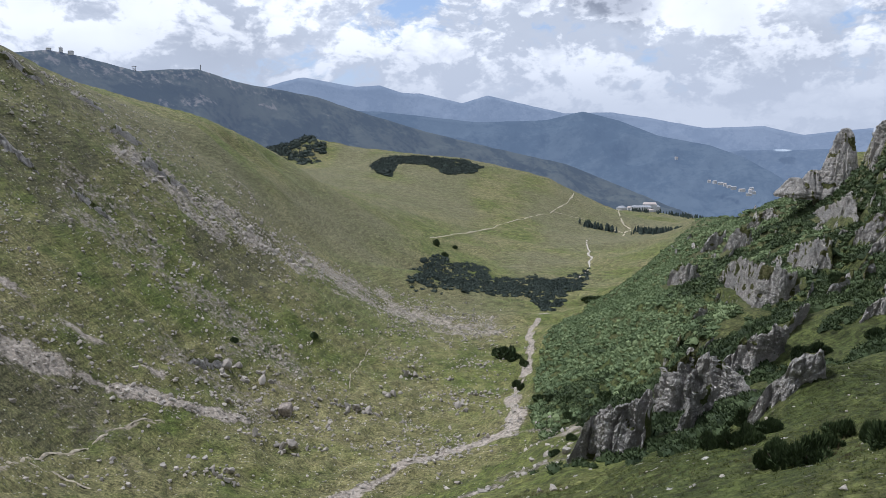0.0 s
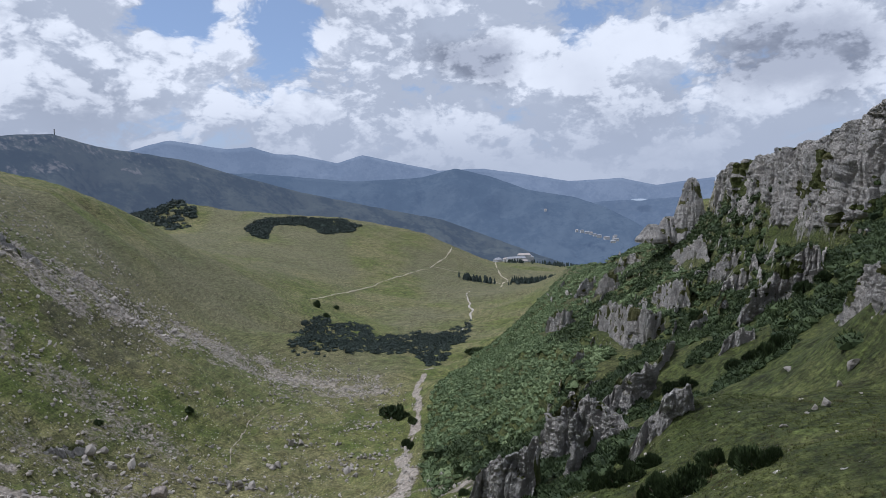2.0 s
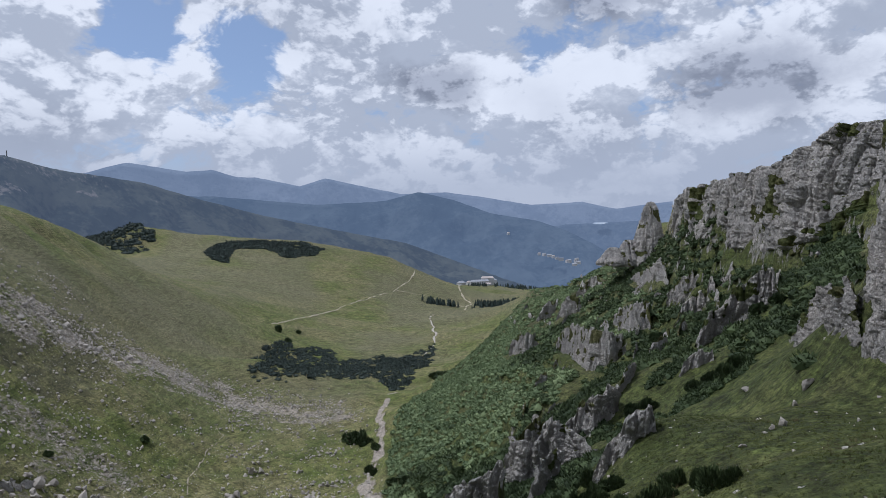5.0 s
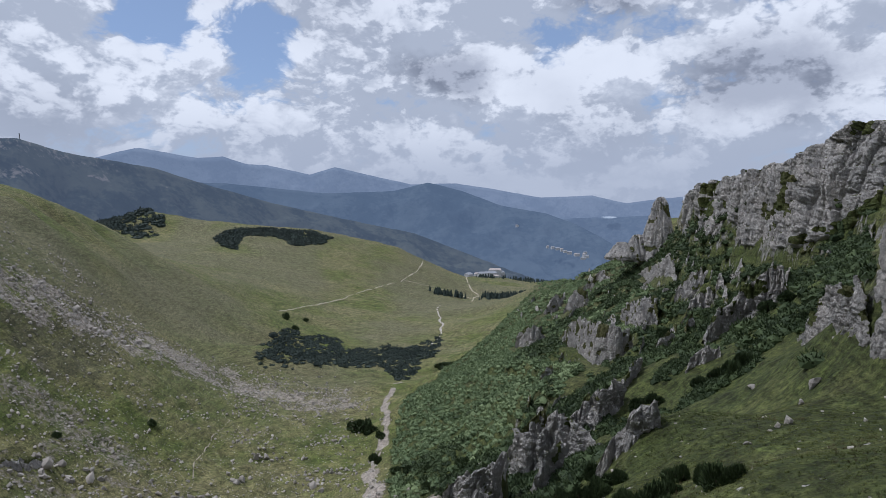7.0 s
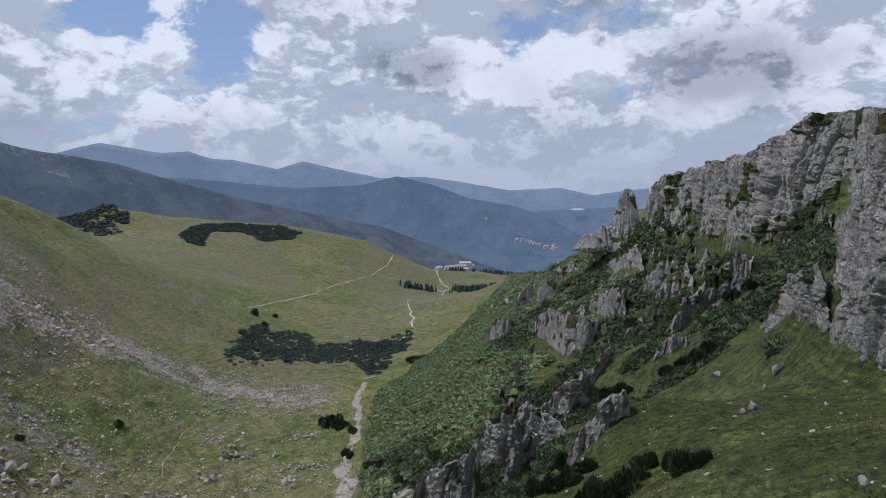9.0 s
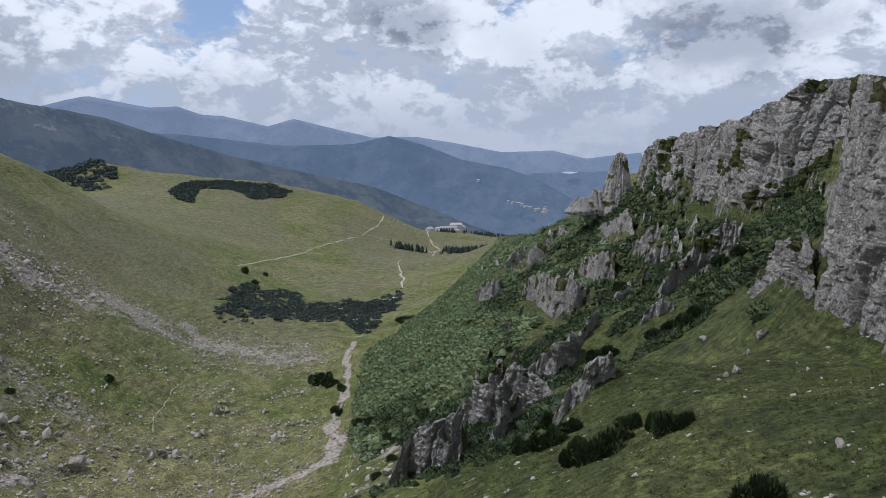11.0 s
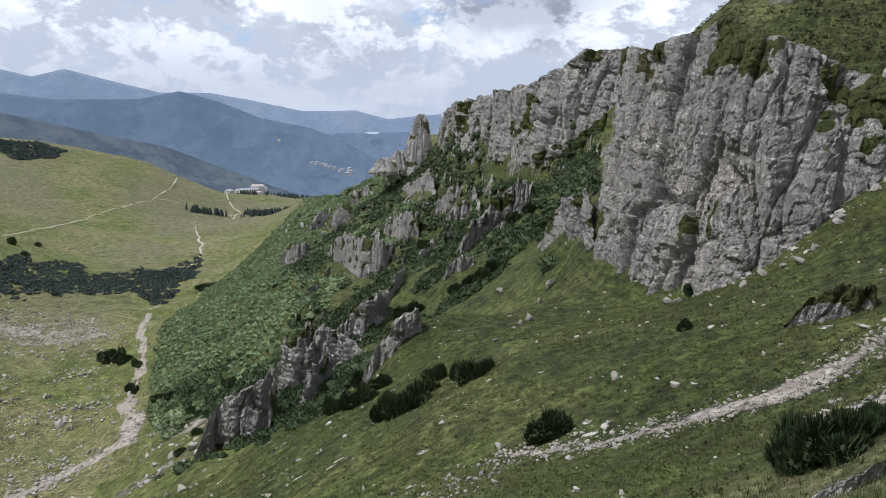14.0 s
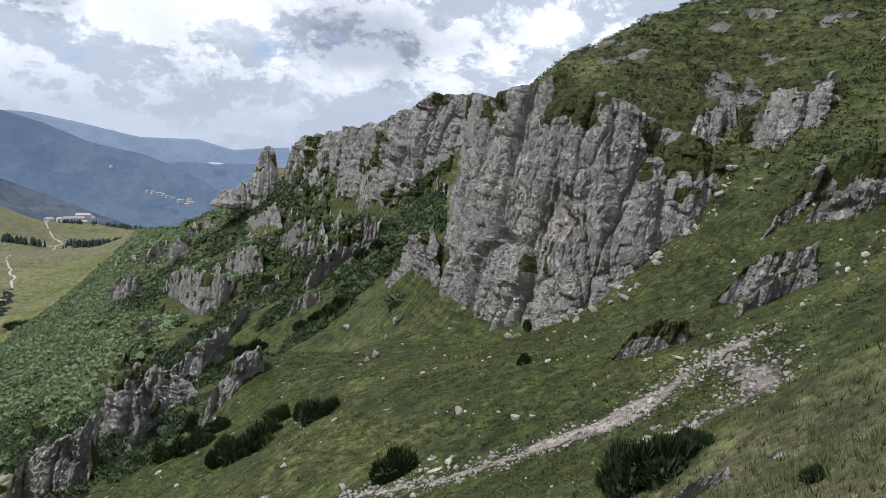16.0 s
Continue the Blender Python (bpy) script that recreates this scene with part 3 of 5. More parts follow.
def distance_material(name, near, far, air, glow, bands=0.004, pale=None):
    """Far country; the haze of kilometres of air is put in as bluish colour and glow."""
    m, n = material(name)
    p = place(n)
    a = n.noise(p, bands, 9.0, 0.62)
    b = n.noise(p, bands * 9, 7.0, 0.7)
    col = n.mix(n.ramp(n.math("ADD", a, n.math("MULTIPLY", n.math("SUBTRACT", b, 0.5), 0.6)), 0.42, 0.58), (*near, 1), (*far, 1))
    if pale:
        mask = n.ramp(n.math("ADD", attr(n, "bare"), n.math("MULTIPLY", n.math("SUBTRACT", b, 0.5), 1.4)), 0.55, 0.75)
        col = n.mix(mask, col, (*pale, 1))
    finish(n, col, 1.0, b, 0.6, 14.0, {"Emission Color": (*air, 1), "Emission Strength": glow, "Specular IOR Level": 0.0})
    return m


GROUND = ground_material()
ROCK = rock_material()
STONE = boulder_material("lichened_stone", 0.22)
RUBBLE = boulder_material("pale_broken_stone", 0.42)
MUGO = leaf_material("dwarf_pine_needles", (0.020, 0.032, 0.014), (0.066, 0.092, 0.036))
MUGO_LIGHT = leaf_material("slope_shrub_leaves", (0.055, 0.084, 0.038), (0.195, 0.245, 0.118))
# far pines and spruces: haze put into the needle colour, paler and bluer
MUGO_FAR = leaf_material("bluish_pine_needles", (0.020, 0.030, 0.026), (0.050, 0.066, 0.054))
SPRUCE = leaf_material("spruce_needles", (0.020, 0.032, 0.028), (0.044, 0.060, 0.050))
MUGO_NEAR = leaf_material("dwarf_pine_shoots", (0.018, 0.030, 0.012), (0.050, 0.072, 0.026))
BLADES = leaf_material("grass_blades", (0.046, 0.064, 0.018), (0.115, 0.125, 0.048))
EARTH = plain_material("pale_trodden_earth", (0.30, 0.265, 0.205), 0.95, 0.35, 0.6)
GRAVEL = plain_material("pale_gravel", (0.36, 0.33, 0.29), 0.9, 0.35, 0.5)


# ---------------------------------------------------------------- the ground
def land_grid():
    az = np.radians(np.r_[np.arange(-180, -40, 3.0), np.arange(-40, 84, 0.27), np.arange(84, 180, 3.0)])
    steps = np.r_[np.full(100, 0.034), np.full(310, 0.0102), np.full(70, 0.021)]
    r = np.r_[0.0, 0.4, 0.8, 1.2 * np.exp(np.cumsum(steps))]
    a, rr = np.meshgrid(az, r, indexing="ij")
    return az, r, rr * np.sin(a), rr * np.cos(a)


def ground_masks(x, y, z, nz):
    r = np.hypot(x, y)
    wob = fbm(x / 14, y / 14, octaves=4)
    scree = np.zeros_like(x)
    for line, w, s in ((SCREE_LEFT, 36, 0.65), (SCREE_MID, 32, 0.58), (SCREE_GULLY, 6, 0.85), (SCREE_UPPER, 4, 0.75), (SCREE_LOW, 16, 0.55), (STREAM, 4.6, 0.95), (STREAM_FAR, 2.6, 1.0), (FAN, 8, 0.7), (GULLY[:3], 0.7, 1.0), (GULLY[2:], 1.5, 1.0), (GULLY_SIDE, 1.8, 0.85), (STONES_RIGHT, 1.2, 0.5), (FAN_LOW, 7, 0.62)):
        d, t = to_line(x, y, line)
        scree = np.maximum(scree, s * ramp(d + wob * w * 0.85, w * 1.7, w * 0.1))
    left = ramp(-x, 20, 120) * ramp(r, 950, 500)
    scree = np.maximum(scree, left * ramp(fbm(x / 60 + 5, y / 25, octaves=4), 0.25, 0.9) * 0.5)
    scree = np.maximum(scree, 0.42 * ramp(r, 430, 330) * ramp(r, 150, 210) * ramp(-x, -60, 10) * ramp(wob, -0.2, 0.6))
    rock = (1 - 0.75 * ramp(r, 190, 260)) * ramp(nz, 0.60, 0.44) * ramp(r, 40, 80) * (0.35 + 0.5 * ramp(fbm(x / 12, y / 12, z / 12, 3), -0.2, 0.4)) + ramp(nz, 0.74, 0.60) * 0.3 * ramp(x, 60, 110)
    lush = ramp(x, -20, 30) * ramp(r, 330, 120) * (0.68 + 0.32 * ramp(fbm(x / 11, y / 11, octaves=3), -0.4, 0.4))
    lush = np.maximum(lush, 0.7 * ramp(fbm(x / 70 + 9, y / 70, octaves=3), 0.0, 0.6) * ramp(r, 480, 250))
    lush = lush * (1 - 0.8 * ramp(r, 62, 95) * ramp(x, 48, 22))
    # far off: drier grass, and haze greying put into the same tone
    dry = 0.75 * ramp(r, 350, 700) * ramp(fbm(x / 120, y / 200 + 3, octaves=4), -0.5, 0.6)
    dry = np.maximum(dry, 0.9 * ramp(r, 17, 11))
    lush = lush * (1 - 0.8 * ramp(r, 17, 11))
    up = ramp(x, 85, 105) * ramp(y, 130, 95) * ramp(r, 330, 200)
    lush = np.maximum(lush, 0.9 * up)
    rock = np.maximum(rock, up * 0.60 * ramp(fbm(x / 5, y / 5, z / 3, 4), 0.15, 0.7))
    earth = np.zeros_like(x)
    for line, w in ((PATH_LEFT, 1.6), (PATH_FORK, 1.4)):
        d, t = to_line(x, y, line)
        earth = np.maximum(earth, 0.6 * ramp(d + wob * w, w * 2.0, w * 0.5))
    lush = np.maximum(lush, inside(x, y, SLOPE_PINES) * 0.85)
    dark = ramp(-x, 60, 130) * ramp(r, 760, 560) * ramp(fbm(x / 75 + 21, y / 75, z / 40, 4), 0.0, 0.55)
    dark = np.maximum(dark, 0.6 * ramp(fbm(x / 16 + 2, y / 16, octaves=4), 0.25, 0.7) * ramp(r, 700, 450))
    stony = ramp(x, 60, 10) * ramp(r, 800, 350) * (0.35 + 0.65 * ramp(fbm(x / 50 + 31, y / 50, octaves=3), -0.3, 0.5))
    return scree, np.clip(rock, 0, 1), lush, dry, earth, dark * 0.6, stony


az, rad, GX, GY = land_grid()
GZ = height(GX, GY)
P = np.stack([GX, GY, GZ], -1)
NRM = grid_normals(P)
NRM *= np.sign(NRM[..., 2:3])
scree, rockm, lush, dry, earth, dark, stony = ground_masks(GX, GY, GZ, NRM[..., 2])
# stones and broken rock roughen the scree and steep faces
rough = (scree * 0.5 + rockm * 1.6) * ramp(np.hypot(GX, GY), 25, 220)
P = P + NRM * (rough * fbm(GX / 5, GY / 5, GZ / 5, 3))[..., None]
me = mesh_from("ground", P.reshape(-1, 3), grid_faces(len(az), len(rad), True), attrs={"scree": scree, "rock": rockm, "lush": lush, "dry": dry, "earth": earth, "dark": dark, "stony": stony})
me.materials.append(GROUND)
ground = tagged(new("ground", me), "green and straw-coloured alpine valley with scree", "ground", kind="structure")


# ---------------------------------------------------------------- far country
def ridge(name, line, foot, out, mat, label, relief=45, rows=44, cols=260, bare=None):
    pts = np.array(line, float)
    seg = np.r_[0, np.cumsum(np.hypot(*np.diff(pts[:, :2], axis=0).T))]
    s = np.linspace(0, seg[-1], cols)
    cx, cy, cz = (np.interp(s, seg, pts[:, i]) for i in range(3))
    rr = np.hypot(cx, cy)
    t = np.r_[np.linspace(-0.12, 0, 6)[:-1], np.linspace(0, 1, rows)][None, :]
    x = cx[:, None] * (1 - t * out / rr[:, None])
    y = cy[:, None] * (1 - t * out / rr[:, None])
    z = cz[:, None] + (foot - cz[:, None]) * np.abs(t) ** 0.85
    k = np.clip(t * 6, 0, 1)
    spur = np.abs(fbm(x / 330 + 2, y / 330, octaves=4))
    z = z + k * relief * (0.8 - 1.6 * spur) + k * relief * 0.3 * fbm(x / 420, y / 420, octaves=5) + (k * 5 + 1.2) * fbm(x / 40, y / 40, octaves=3)
    b = np.zeros_like(x) if bare is None else bare(x, y, z, t + 0 * x, s[:, None] / seg[-1] + 0 * x)
    me = mesh_from(name, np.stack([x, y, z], -1).reshape(-1, 3), grid_faces(cols, t.shape[1]), attrs={"bare": b})
    me.materials.append(mat)
    return tagged(new(name, me), label, "ridge", kind="structure")


def plateau_bare(x, y, z, t, u):
    band = np.exp(-((t - 0.13 - 0.03 * np.sin(u * 14)) / 0.06) ** 2) * ramp(u, 0.50, 0.30) * ramp(fbm(x / 60, y / 60, z / 40, 4), -0.5, 0.5)
    top = ramp(t, 0.20, 0.02) * ramp(u, 0.60, 0.2) * 0.56
    return np.maximum(band * 0.66, top)


# no air is modelled: each ridge carries its haze as a blue glow
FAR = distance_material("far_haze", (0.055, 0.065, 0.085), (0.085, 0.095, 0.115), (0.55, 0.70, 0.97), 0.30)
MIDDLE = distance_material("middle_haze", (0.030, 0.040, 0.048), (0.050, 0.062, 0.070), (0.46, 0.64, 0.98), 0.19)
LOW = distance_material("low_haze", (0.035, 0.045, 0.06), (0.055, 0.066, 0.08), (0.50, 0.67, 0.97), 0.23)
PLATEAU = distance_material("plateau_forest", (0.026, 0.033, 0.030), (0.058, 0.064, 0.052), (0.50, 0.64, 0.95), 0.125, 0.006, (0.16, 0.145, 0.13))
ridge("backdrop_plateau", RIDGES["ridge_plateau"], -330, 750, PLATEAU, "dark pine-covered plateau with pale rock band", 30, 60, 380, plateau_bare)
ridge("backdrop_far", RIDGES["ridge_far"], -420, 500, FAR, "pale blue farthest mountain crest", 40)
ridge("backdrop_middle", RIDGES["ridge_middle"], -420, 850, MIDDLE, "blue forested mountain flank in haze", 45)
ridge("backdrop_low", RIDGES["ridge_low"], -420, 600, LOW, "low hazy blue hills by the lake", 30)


# ---------------------------------------------------------------- rock
def cells(x, y, k=0):
    """Uneven blocks of a jointed face: an offset and tilt for each block, and how far it is to the joint between two."""
    ix, iy = np.floor(x).astype(int), np.floor(y).astype(int)
    d1, d2, val = np.full(x.shape, 9.0), np.full(x.shape, 9.0), np.zeros(x.shape)
    for a in (-1, 0, 1):
        for c in (-1, 0, 1):
            jx, jy = ix + a, iy + c
            h = [lattice(jx + 71 * q, jy + 13 * q, np.full_like(jx, 37 * q + k)) for q in range(5)]
            ux, uy = x - jx - 0.5 - 0.40 * h[0], y - jy - 0.5 - 0.40 * h[1]
            d = np.maximum(np.abs(ux), np.abs(uy)) * 0.6 + 0.4 * np.hypot(ux, uy)
            near = d < d1
            d2 = np.where(near, d1, np.minimum(d2, d))
            val = np.where(near, 0.7 * h[2] + 0.6 * (h[3] * ux + h[4] * uy), val)
            d1 = np.where(near, d, d1)
    return val, d2 - d1


def pillow(e, width):
    return np.sqrt(np.clip(e / width, 0, 1))


def relief(s, z, b, lean, layers, k=0):
    """Depth of fractured limestone in metres, along the face (s) and up it (z): buttresses b wide, columns, beds, blocks and chips."""
    x = s + lean * z + 0.22 * b * fbm(s / b, z / (2.2 * b), 0.3 + k, 3)
    y = z + 0.12 * b * fbm(s / (1.5 * b) + 5, z / b, 0.7 + k, 3)
    v0, e0 = cells(x / b, y / (4.5 * b), k)
    v1, e1 = cells(x / (0.36 * b) + 7, y / (1.5 * b), k + 1)
    v2, e2 = cells(x / (0.15 * b), y / (0.22 * b), k + 2)
    v3, e3 = cells(x / (0.06 * b), y / (0.07 * b), k + 3)
    out = 0.16 * v0 + 0.20 * pillow(e0, 0.35) + 0.075 * v1 + 0.085 * pillow(e1, 0.25) + 0.030 * v2 + 0.025 * pillow(e2, 0.2) + 0.014 * v3 + 0.010 * pillow(e3, 0.2)
    # bedding: each layer leans out to a lip, with a recessed joint above it
    ph = y / (b * 0.27) + 0.5 * fbm(s / (b * 1.3) + 4, z / (b * 1.5), 0.1 + k, 3)
    bed = np.floor(ph)
    fr = ph - bed
    soft = 0.4 + 0.6 * ramp(lattice(bed.astype(int), np.full(bed.shape, 5), np.full(bed.shape, k)), -0.6, 0.8)
    out = out + layers * soft * ((fr - 0.5) * ramp(fr, 1.0, 0.90) - 0.25 * np.exp(-((fr - 0.95) / 0.05) ** 2))
    return b * (out - 0.22)


def veg_mask(nrm, p, lo=0.5, hi=0.8):
    return np.clip(ramp(nrm[..., 2], lo, hi) + 0.25 * fbm(p[..., 0] / 6, p[..., 1] / 6, p[..., 2] / 6, 3), 0, 1)


def along(line, count):
    """Evenly spaced points of a polyline, and how far along each lies."""
    pts = np.array(line, float)
    seg = np.r_[0, np.cumsum(np.linalg.norm(np.diff(pts[:, :2], axis=0), axis=1))]
    s = np.linspace(0, seg[-1], count)
    return np.stack([np.interp(s, seg, pts[:, i]) for i in range(pts.shape[1])], -1), s


def rock_face(name, foot, top, nv, b, lean, layers, power, label, green, k=0, notch=0.0, group="", sunk=2.0, back=7.0, drop=0.22, depth=1.0):
    """A face of jointed rock between a foot line and a top line, let into the slope behind its lip."""
    nu = len(foot)
    s = np.r_[0, np.cumsum(np.hypot(*np.diff((foot + top)[:, :2] / 2, axis=0).T))]
    a, t = foot[:, None].copy(), top[:, None].copy()
    a[..., 2] -= sunk
    if notch:
        t[:, 0, 2] += notch * cells(s / (0.5 * b), 0 * s + 0.5, k + 9)[0] + 0.4 * notch * cells(s / (0.15 * b), 0 * s + 0.5, k + 8)[0]
    v = np.r_[np.linspace(0, 1, nv), np.linspace(1.02, 1.12, 6)][None, :, None]
    w = np.clip(v, 0, 1)
    p = a + (t - a) * np.concatenate([w ** power, w ** power, w], -1)
    flat = t * np.array([1, 1, 0.0])
    flat /= np.linalg.norm(flat, axis=-1, keepdims=True)
    p = p + np.clip(v - 1, 0, 1) * back / 0.12 * (flat - np.array([0, 0, drop]))
    # outward: square to the foot line in plan, towards the valley
    g = np.gradient((foot + top)[:, :2] / 2, axis=0)
    half = max(2, int(0.9 * b / max(s[-1] / nu, 1e-6)))
    ker = np.hanning(2 * half + 3)
    ker /= ker.sum()
    g = np.stack([np.convolve(np.pad(g[:, i], half + 1, "edge"), ker, "valid") for i in (0, 1)], -1)
    n = np.stack([g[:, 1], -g[:, 0], 0 * s], -1)
    n /= np.maximum(np.linalg.norm(n, axis=-1, keepdims=True), 1e-9)
    n *= np.sign(np.sum(n * -foot, -1).mean())
    n = n[:, None] + np.array([0, 0, 0.25])
    rim = np.minimum(1, w[..., 0] * 40) * (1 - 0.8 * ramp(v[..., 0], 0.97, 1.03))
    p = p + n * ((depth * relief(s[:, None] + 0 * p[..., 2], p[..., 2], b, lean, layers, k) + (depth - 1) * 0.2 * b) * rim)[..., None]
    n2 = grid_normals(p)
    n2 *= np.sign(np.sum(n2 * n, -1, keepdims=True) + 1e-9)
    veg = np.maximum(0.75 * veg_mask(n2, p, 0.70, 0.95), ramp(v[..., 0] + 0.0 * p[..., 0], 0.985, 1.03))
    veg = np.maximum(veg, green(p, w[..., 0] + 0 * p[..., 0]))
    me = mesh_from(name, p.reshape(-1, 3), grid_faces(nu, p.shape[1]), False, attrs={"veg": veg})
    me.materials.append(ROCK)
    return tagged(new(name, me), label, "cliff" if nv > 60 else "rock", group)


def cliff_green(p, w):
    g = fbm(p[..., 0] / 7 + 3, p[..., 1] / 7, p[..., 2] / 11, 4)
    return ramp(g + 0.95 * ramp(w, 0.55, 1.0), 0.72, 1.0)


def wall_green(p, w):
    g = fbm(p[..., 0] / 22, p[..., 1] / 22 + 8, p[..., 2] / 10, 4)
    return ramp(g, 0.30, 0.5)


def band_green(p, w):
    return ramp(fbm(p[..., 0] / 5, p[..., 1] / 5, p[..., 2] / 4, 4) + 0.5 * ramp(w, 0.6, 1.0), 0.55, 0.8)


rock_face("rock_cliff", along(CLIFF_FOOT, 520)[0], along(CLIFF_TOP, 520)[0], 185, 9.0, -0.18, 0.05, 1.45, "tall grey limestone cliff with grassy ledges", cliff_green, sunk=5.0)
rock_face("rock_wall", along(WALL_FOOT, 540)[0], along(WALL_TOP, 540)[0], 92, 17.0, 0.10, 0.045, 1.25, "long grey limestone wall with mossy ledges", wall_green, 20, 1.6, depth=1.25)


def outcrop(line, label, k, b=None, set_back=0.35, step=0.5, layers=0.10, lean=0.04, notch=0.06):
    """A broken rock step on a slope. line: x, y and the height of the rock there, in metres."""
    length = sum(math.hypot(q[0] - p[0], q[1] - p[1]) for p, q in zip(line, line[1:]))
    f, s = along(line, max(14, int(length / step)))
    hs = np.maximum(1.3 * f[:, 2] * (0.9 + 0.18 * cells(s / (0.22 * length), 0 * s + 0.5, k)[0]), 0.2)
    hs = hs * np.minimum(1, np.minimum(s, s[-1] - s) / (0.15 * length) + 0.15)
    wob = 0.10 * length * fbm(s / (0.35 * length), 0 * s + k, octaves=3)
    r = np.hypot(f[:, 0], f[:, 1])
    f[:, 0], f[:, 1] = f[:, 0] * (1 + wob / r), f[:, 1] * (1 + wob / r)
    foot = np.stack([f[:, 0], f[:, 1], height(f[:, 0], f[:, 1])], -1)
    up = down_slope(f[:, 0].mean(), f[:, 1].mean(), 5.0) + math.pi
    ux, uy = 0.5 * f[:, 0] / r + 0.5 * math.cos(up), 0.5 * f[:, 1] / r + 0.5 * math.sin(up)
    top = np.stack([f[:, 0] + set_back * hs * ux, f[:, 1] + set_back * hs * uy, foot[:, 2] + hs], -1)
    high = hs.max()
    rock_face("rock_outcrop", foot, top, max(10, int(high / step)), b or high * 0.7, lean, layers, 1.15, label, band_green, k, notch * high, "rock steps on the slopes", 0.4 * high, 0.6 * high, 0.7, 1.7)


def down_slope(x, y, e=6.0):
    g = base_height(np.array([x + e, x - e, x, x]), np.array([y, y, y + e, y - e]))
    return math.atan2(-(g[2] - g[3]), -(g[0] - g[1]))


FLANK = [
    [(150, 450, 8), (154, 433, 11), (165, 434, 7)],
    [(184, 486, 7), (193, 490, 11), (204, 493, 8)],
    [(167, 405, 9), (158, 366, 12), (143, 319, 15), (134, 288, 16), (138, 281, 14), (145, 283, 12), (158, 303, 8)],
    [(192, 466, 8), (196, 455, 11), (203, 447, 9)],
    [(226, 508, 6), (233, 500, 9), (238, 490, 6)],
    [(188, 368, 8), (179, 332, 11), (175, 304, 10)],
    [(228, 418, 6), (218, 379, 9), (211, 347, 8)],
    [(191, 319, 9), (193, 309, 10), (196, 300, 8)],
    [(176, 287, 6), (186, 284, 8), (194, 280, 6)],
    [(214, 298, 7), (203, 266, 8), (197, 244, 8), (193, 223, 6)],
]
RIBS = [
    [(98, 151, 6), (108, 152, 8), (113, 148, 9), (119, 146, 5)],
    [(97, 114, 3), (84, 96, 5), (79, 85, 6.5), (76, 78, 6)],
    [(84, 135, 2), (88, 133, 3), (91, 132, 2)],
    [(20, 100, 5), (24, 95, 8), (30, 93, 7)],
    [(44, 138, 5), (44, 119, 8), (48, 116, 8), (53, 110, 3)],
    [(47, 145, 4), (51, 142, 6), (57, 141, 5)],
    [(33, 93, 4), (38, 98, 5), (42, 105, 4)],
    [(56, 138, 3), (61, 131, 7), (70, 136, 5)],
    [(33, 71, 2.5), (36, 67, 3.6), (38.5, 66, 2)],
    [(73, 143, 3), (78, 148, 4), (83, 154, 3)],
]
RIGHT_ROCKS = [
    [(37.5, 22.5, 1.2), (38, 20, 1.9), (39.5, 18.5, 1.2)],
    [(52, 22.5, 2.0), (50.5, 19.5, 3.0), (54, 16.5, 2.2)],
    [(70, 23, 4), (67, 18.5, 6), (67, 14, 5)],
    [(68, 26, 2), (71, 24, 3), (79, 25, 3)],
    [(98, 41, 4), (93, 36, 7), (95, 33, 6), (101, 32, 4)],
    [(83, 57, 2), (84, 53, 3), (89, 50, 2)],
    [(92, 47, 5), (96, 44, 6), (100, 43, 4)],
    [(10.2, 5.4, 0.2), (10.9, 5.0, 0.35), (11.6, 4.4, 0.25)],
    [(43, 17.5, 1.2), (46, 16.5, 1.8), (48, 14.5, 1.3)],
]
LEFT_ROCKS = [
    [(-203, 462, 4), (-196, 470, 8), (-188, 478, 7), (-180, 488, 4)],
    [(-207, 378, 3), (-198, 380, 5), (-186, 387, 4)],
    [(-238, 370, 6), (-226, 369, 8), (-215, 369, 5)],
    [(-224, 468, 4), (-219, 490, 6), (-217, 500, 3)],
    [(-272, 428, 5), (-262, 438, 8), (-252, 446, 4)],
    [(-123, 318, 2), (-114, 328, 4), (-106, 336, 2)],
    [(-250, 480, 2), (-246, 495, 4), (-246, 506, 2)],
]
for i, line in enumerate(LEFT_ROCKS):
    outcrop(line, "dark broken rocks jutting from the grassy slope", 330 + 7 * i, 4.0, 0.8, 0.5)
for i, line in enumerate(FLANK):
    outcrop(line, "pale limestone pillars standing among dwarf pines", 40 + 7 * i, 3.8, 0.35, 0.42, 0.07, 0.04, 0.09)
for i, line in enumerate(RIBS):
    outcrop(line, "jointed grey limestone crag on the spur", 140 + 7 * i, max(q[2] for q in line) * 0.5, 0.40, 0.22, 0.09, 0.08, 0.08)
for i, line in enumerate(RIGHT_ROCKS):
    outcrop(line, "weathered limestone outcrop in the grass", 240 + 7 * i, max(q[2] for q in line) * 0.45, 0.80, max(0.05, max(q[2] for q in line) * 0.03))

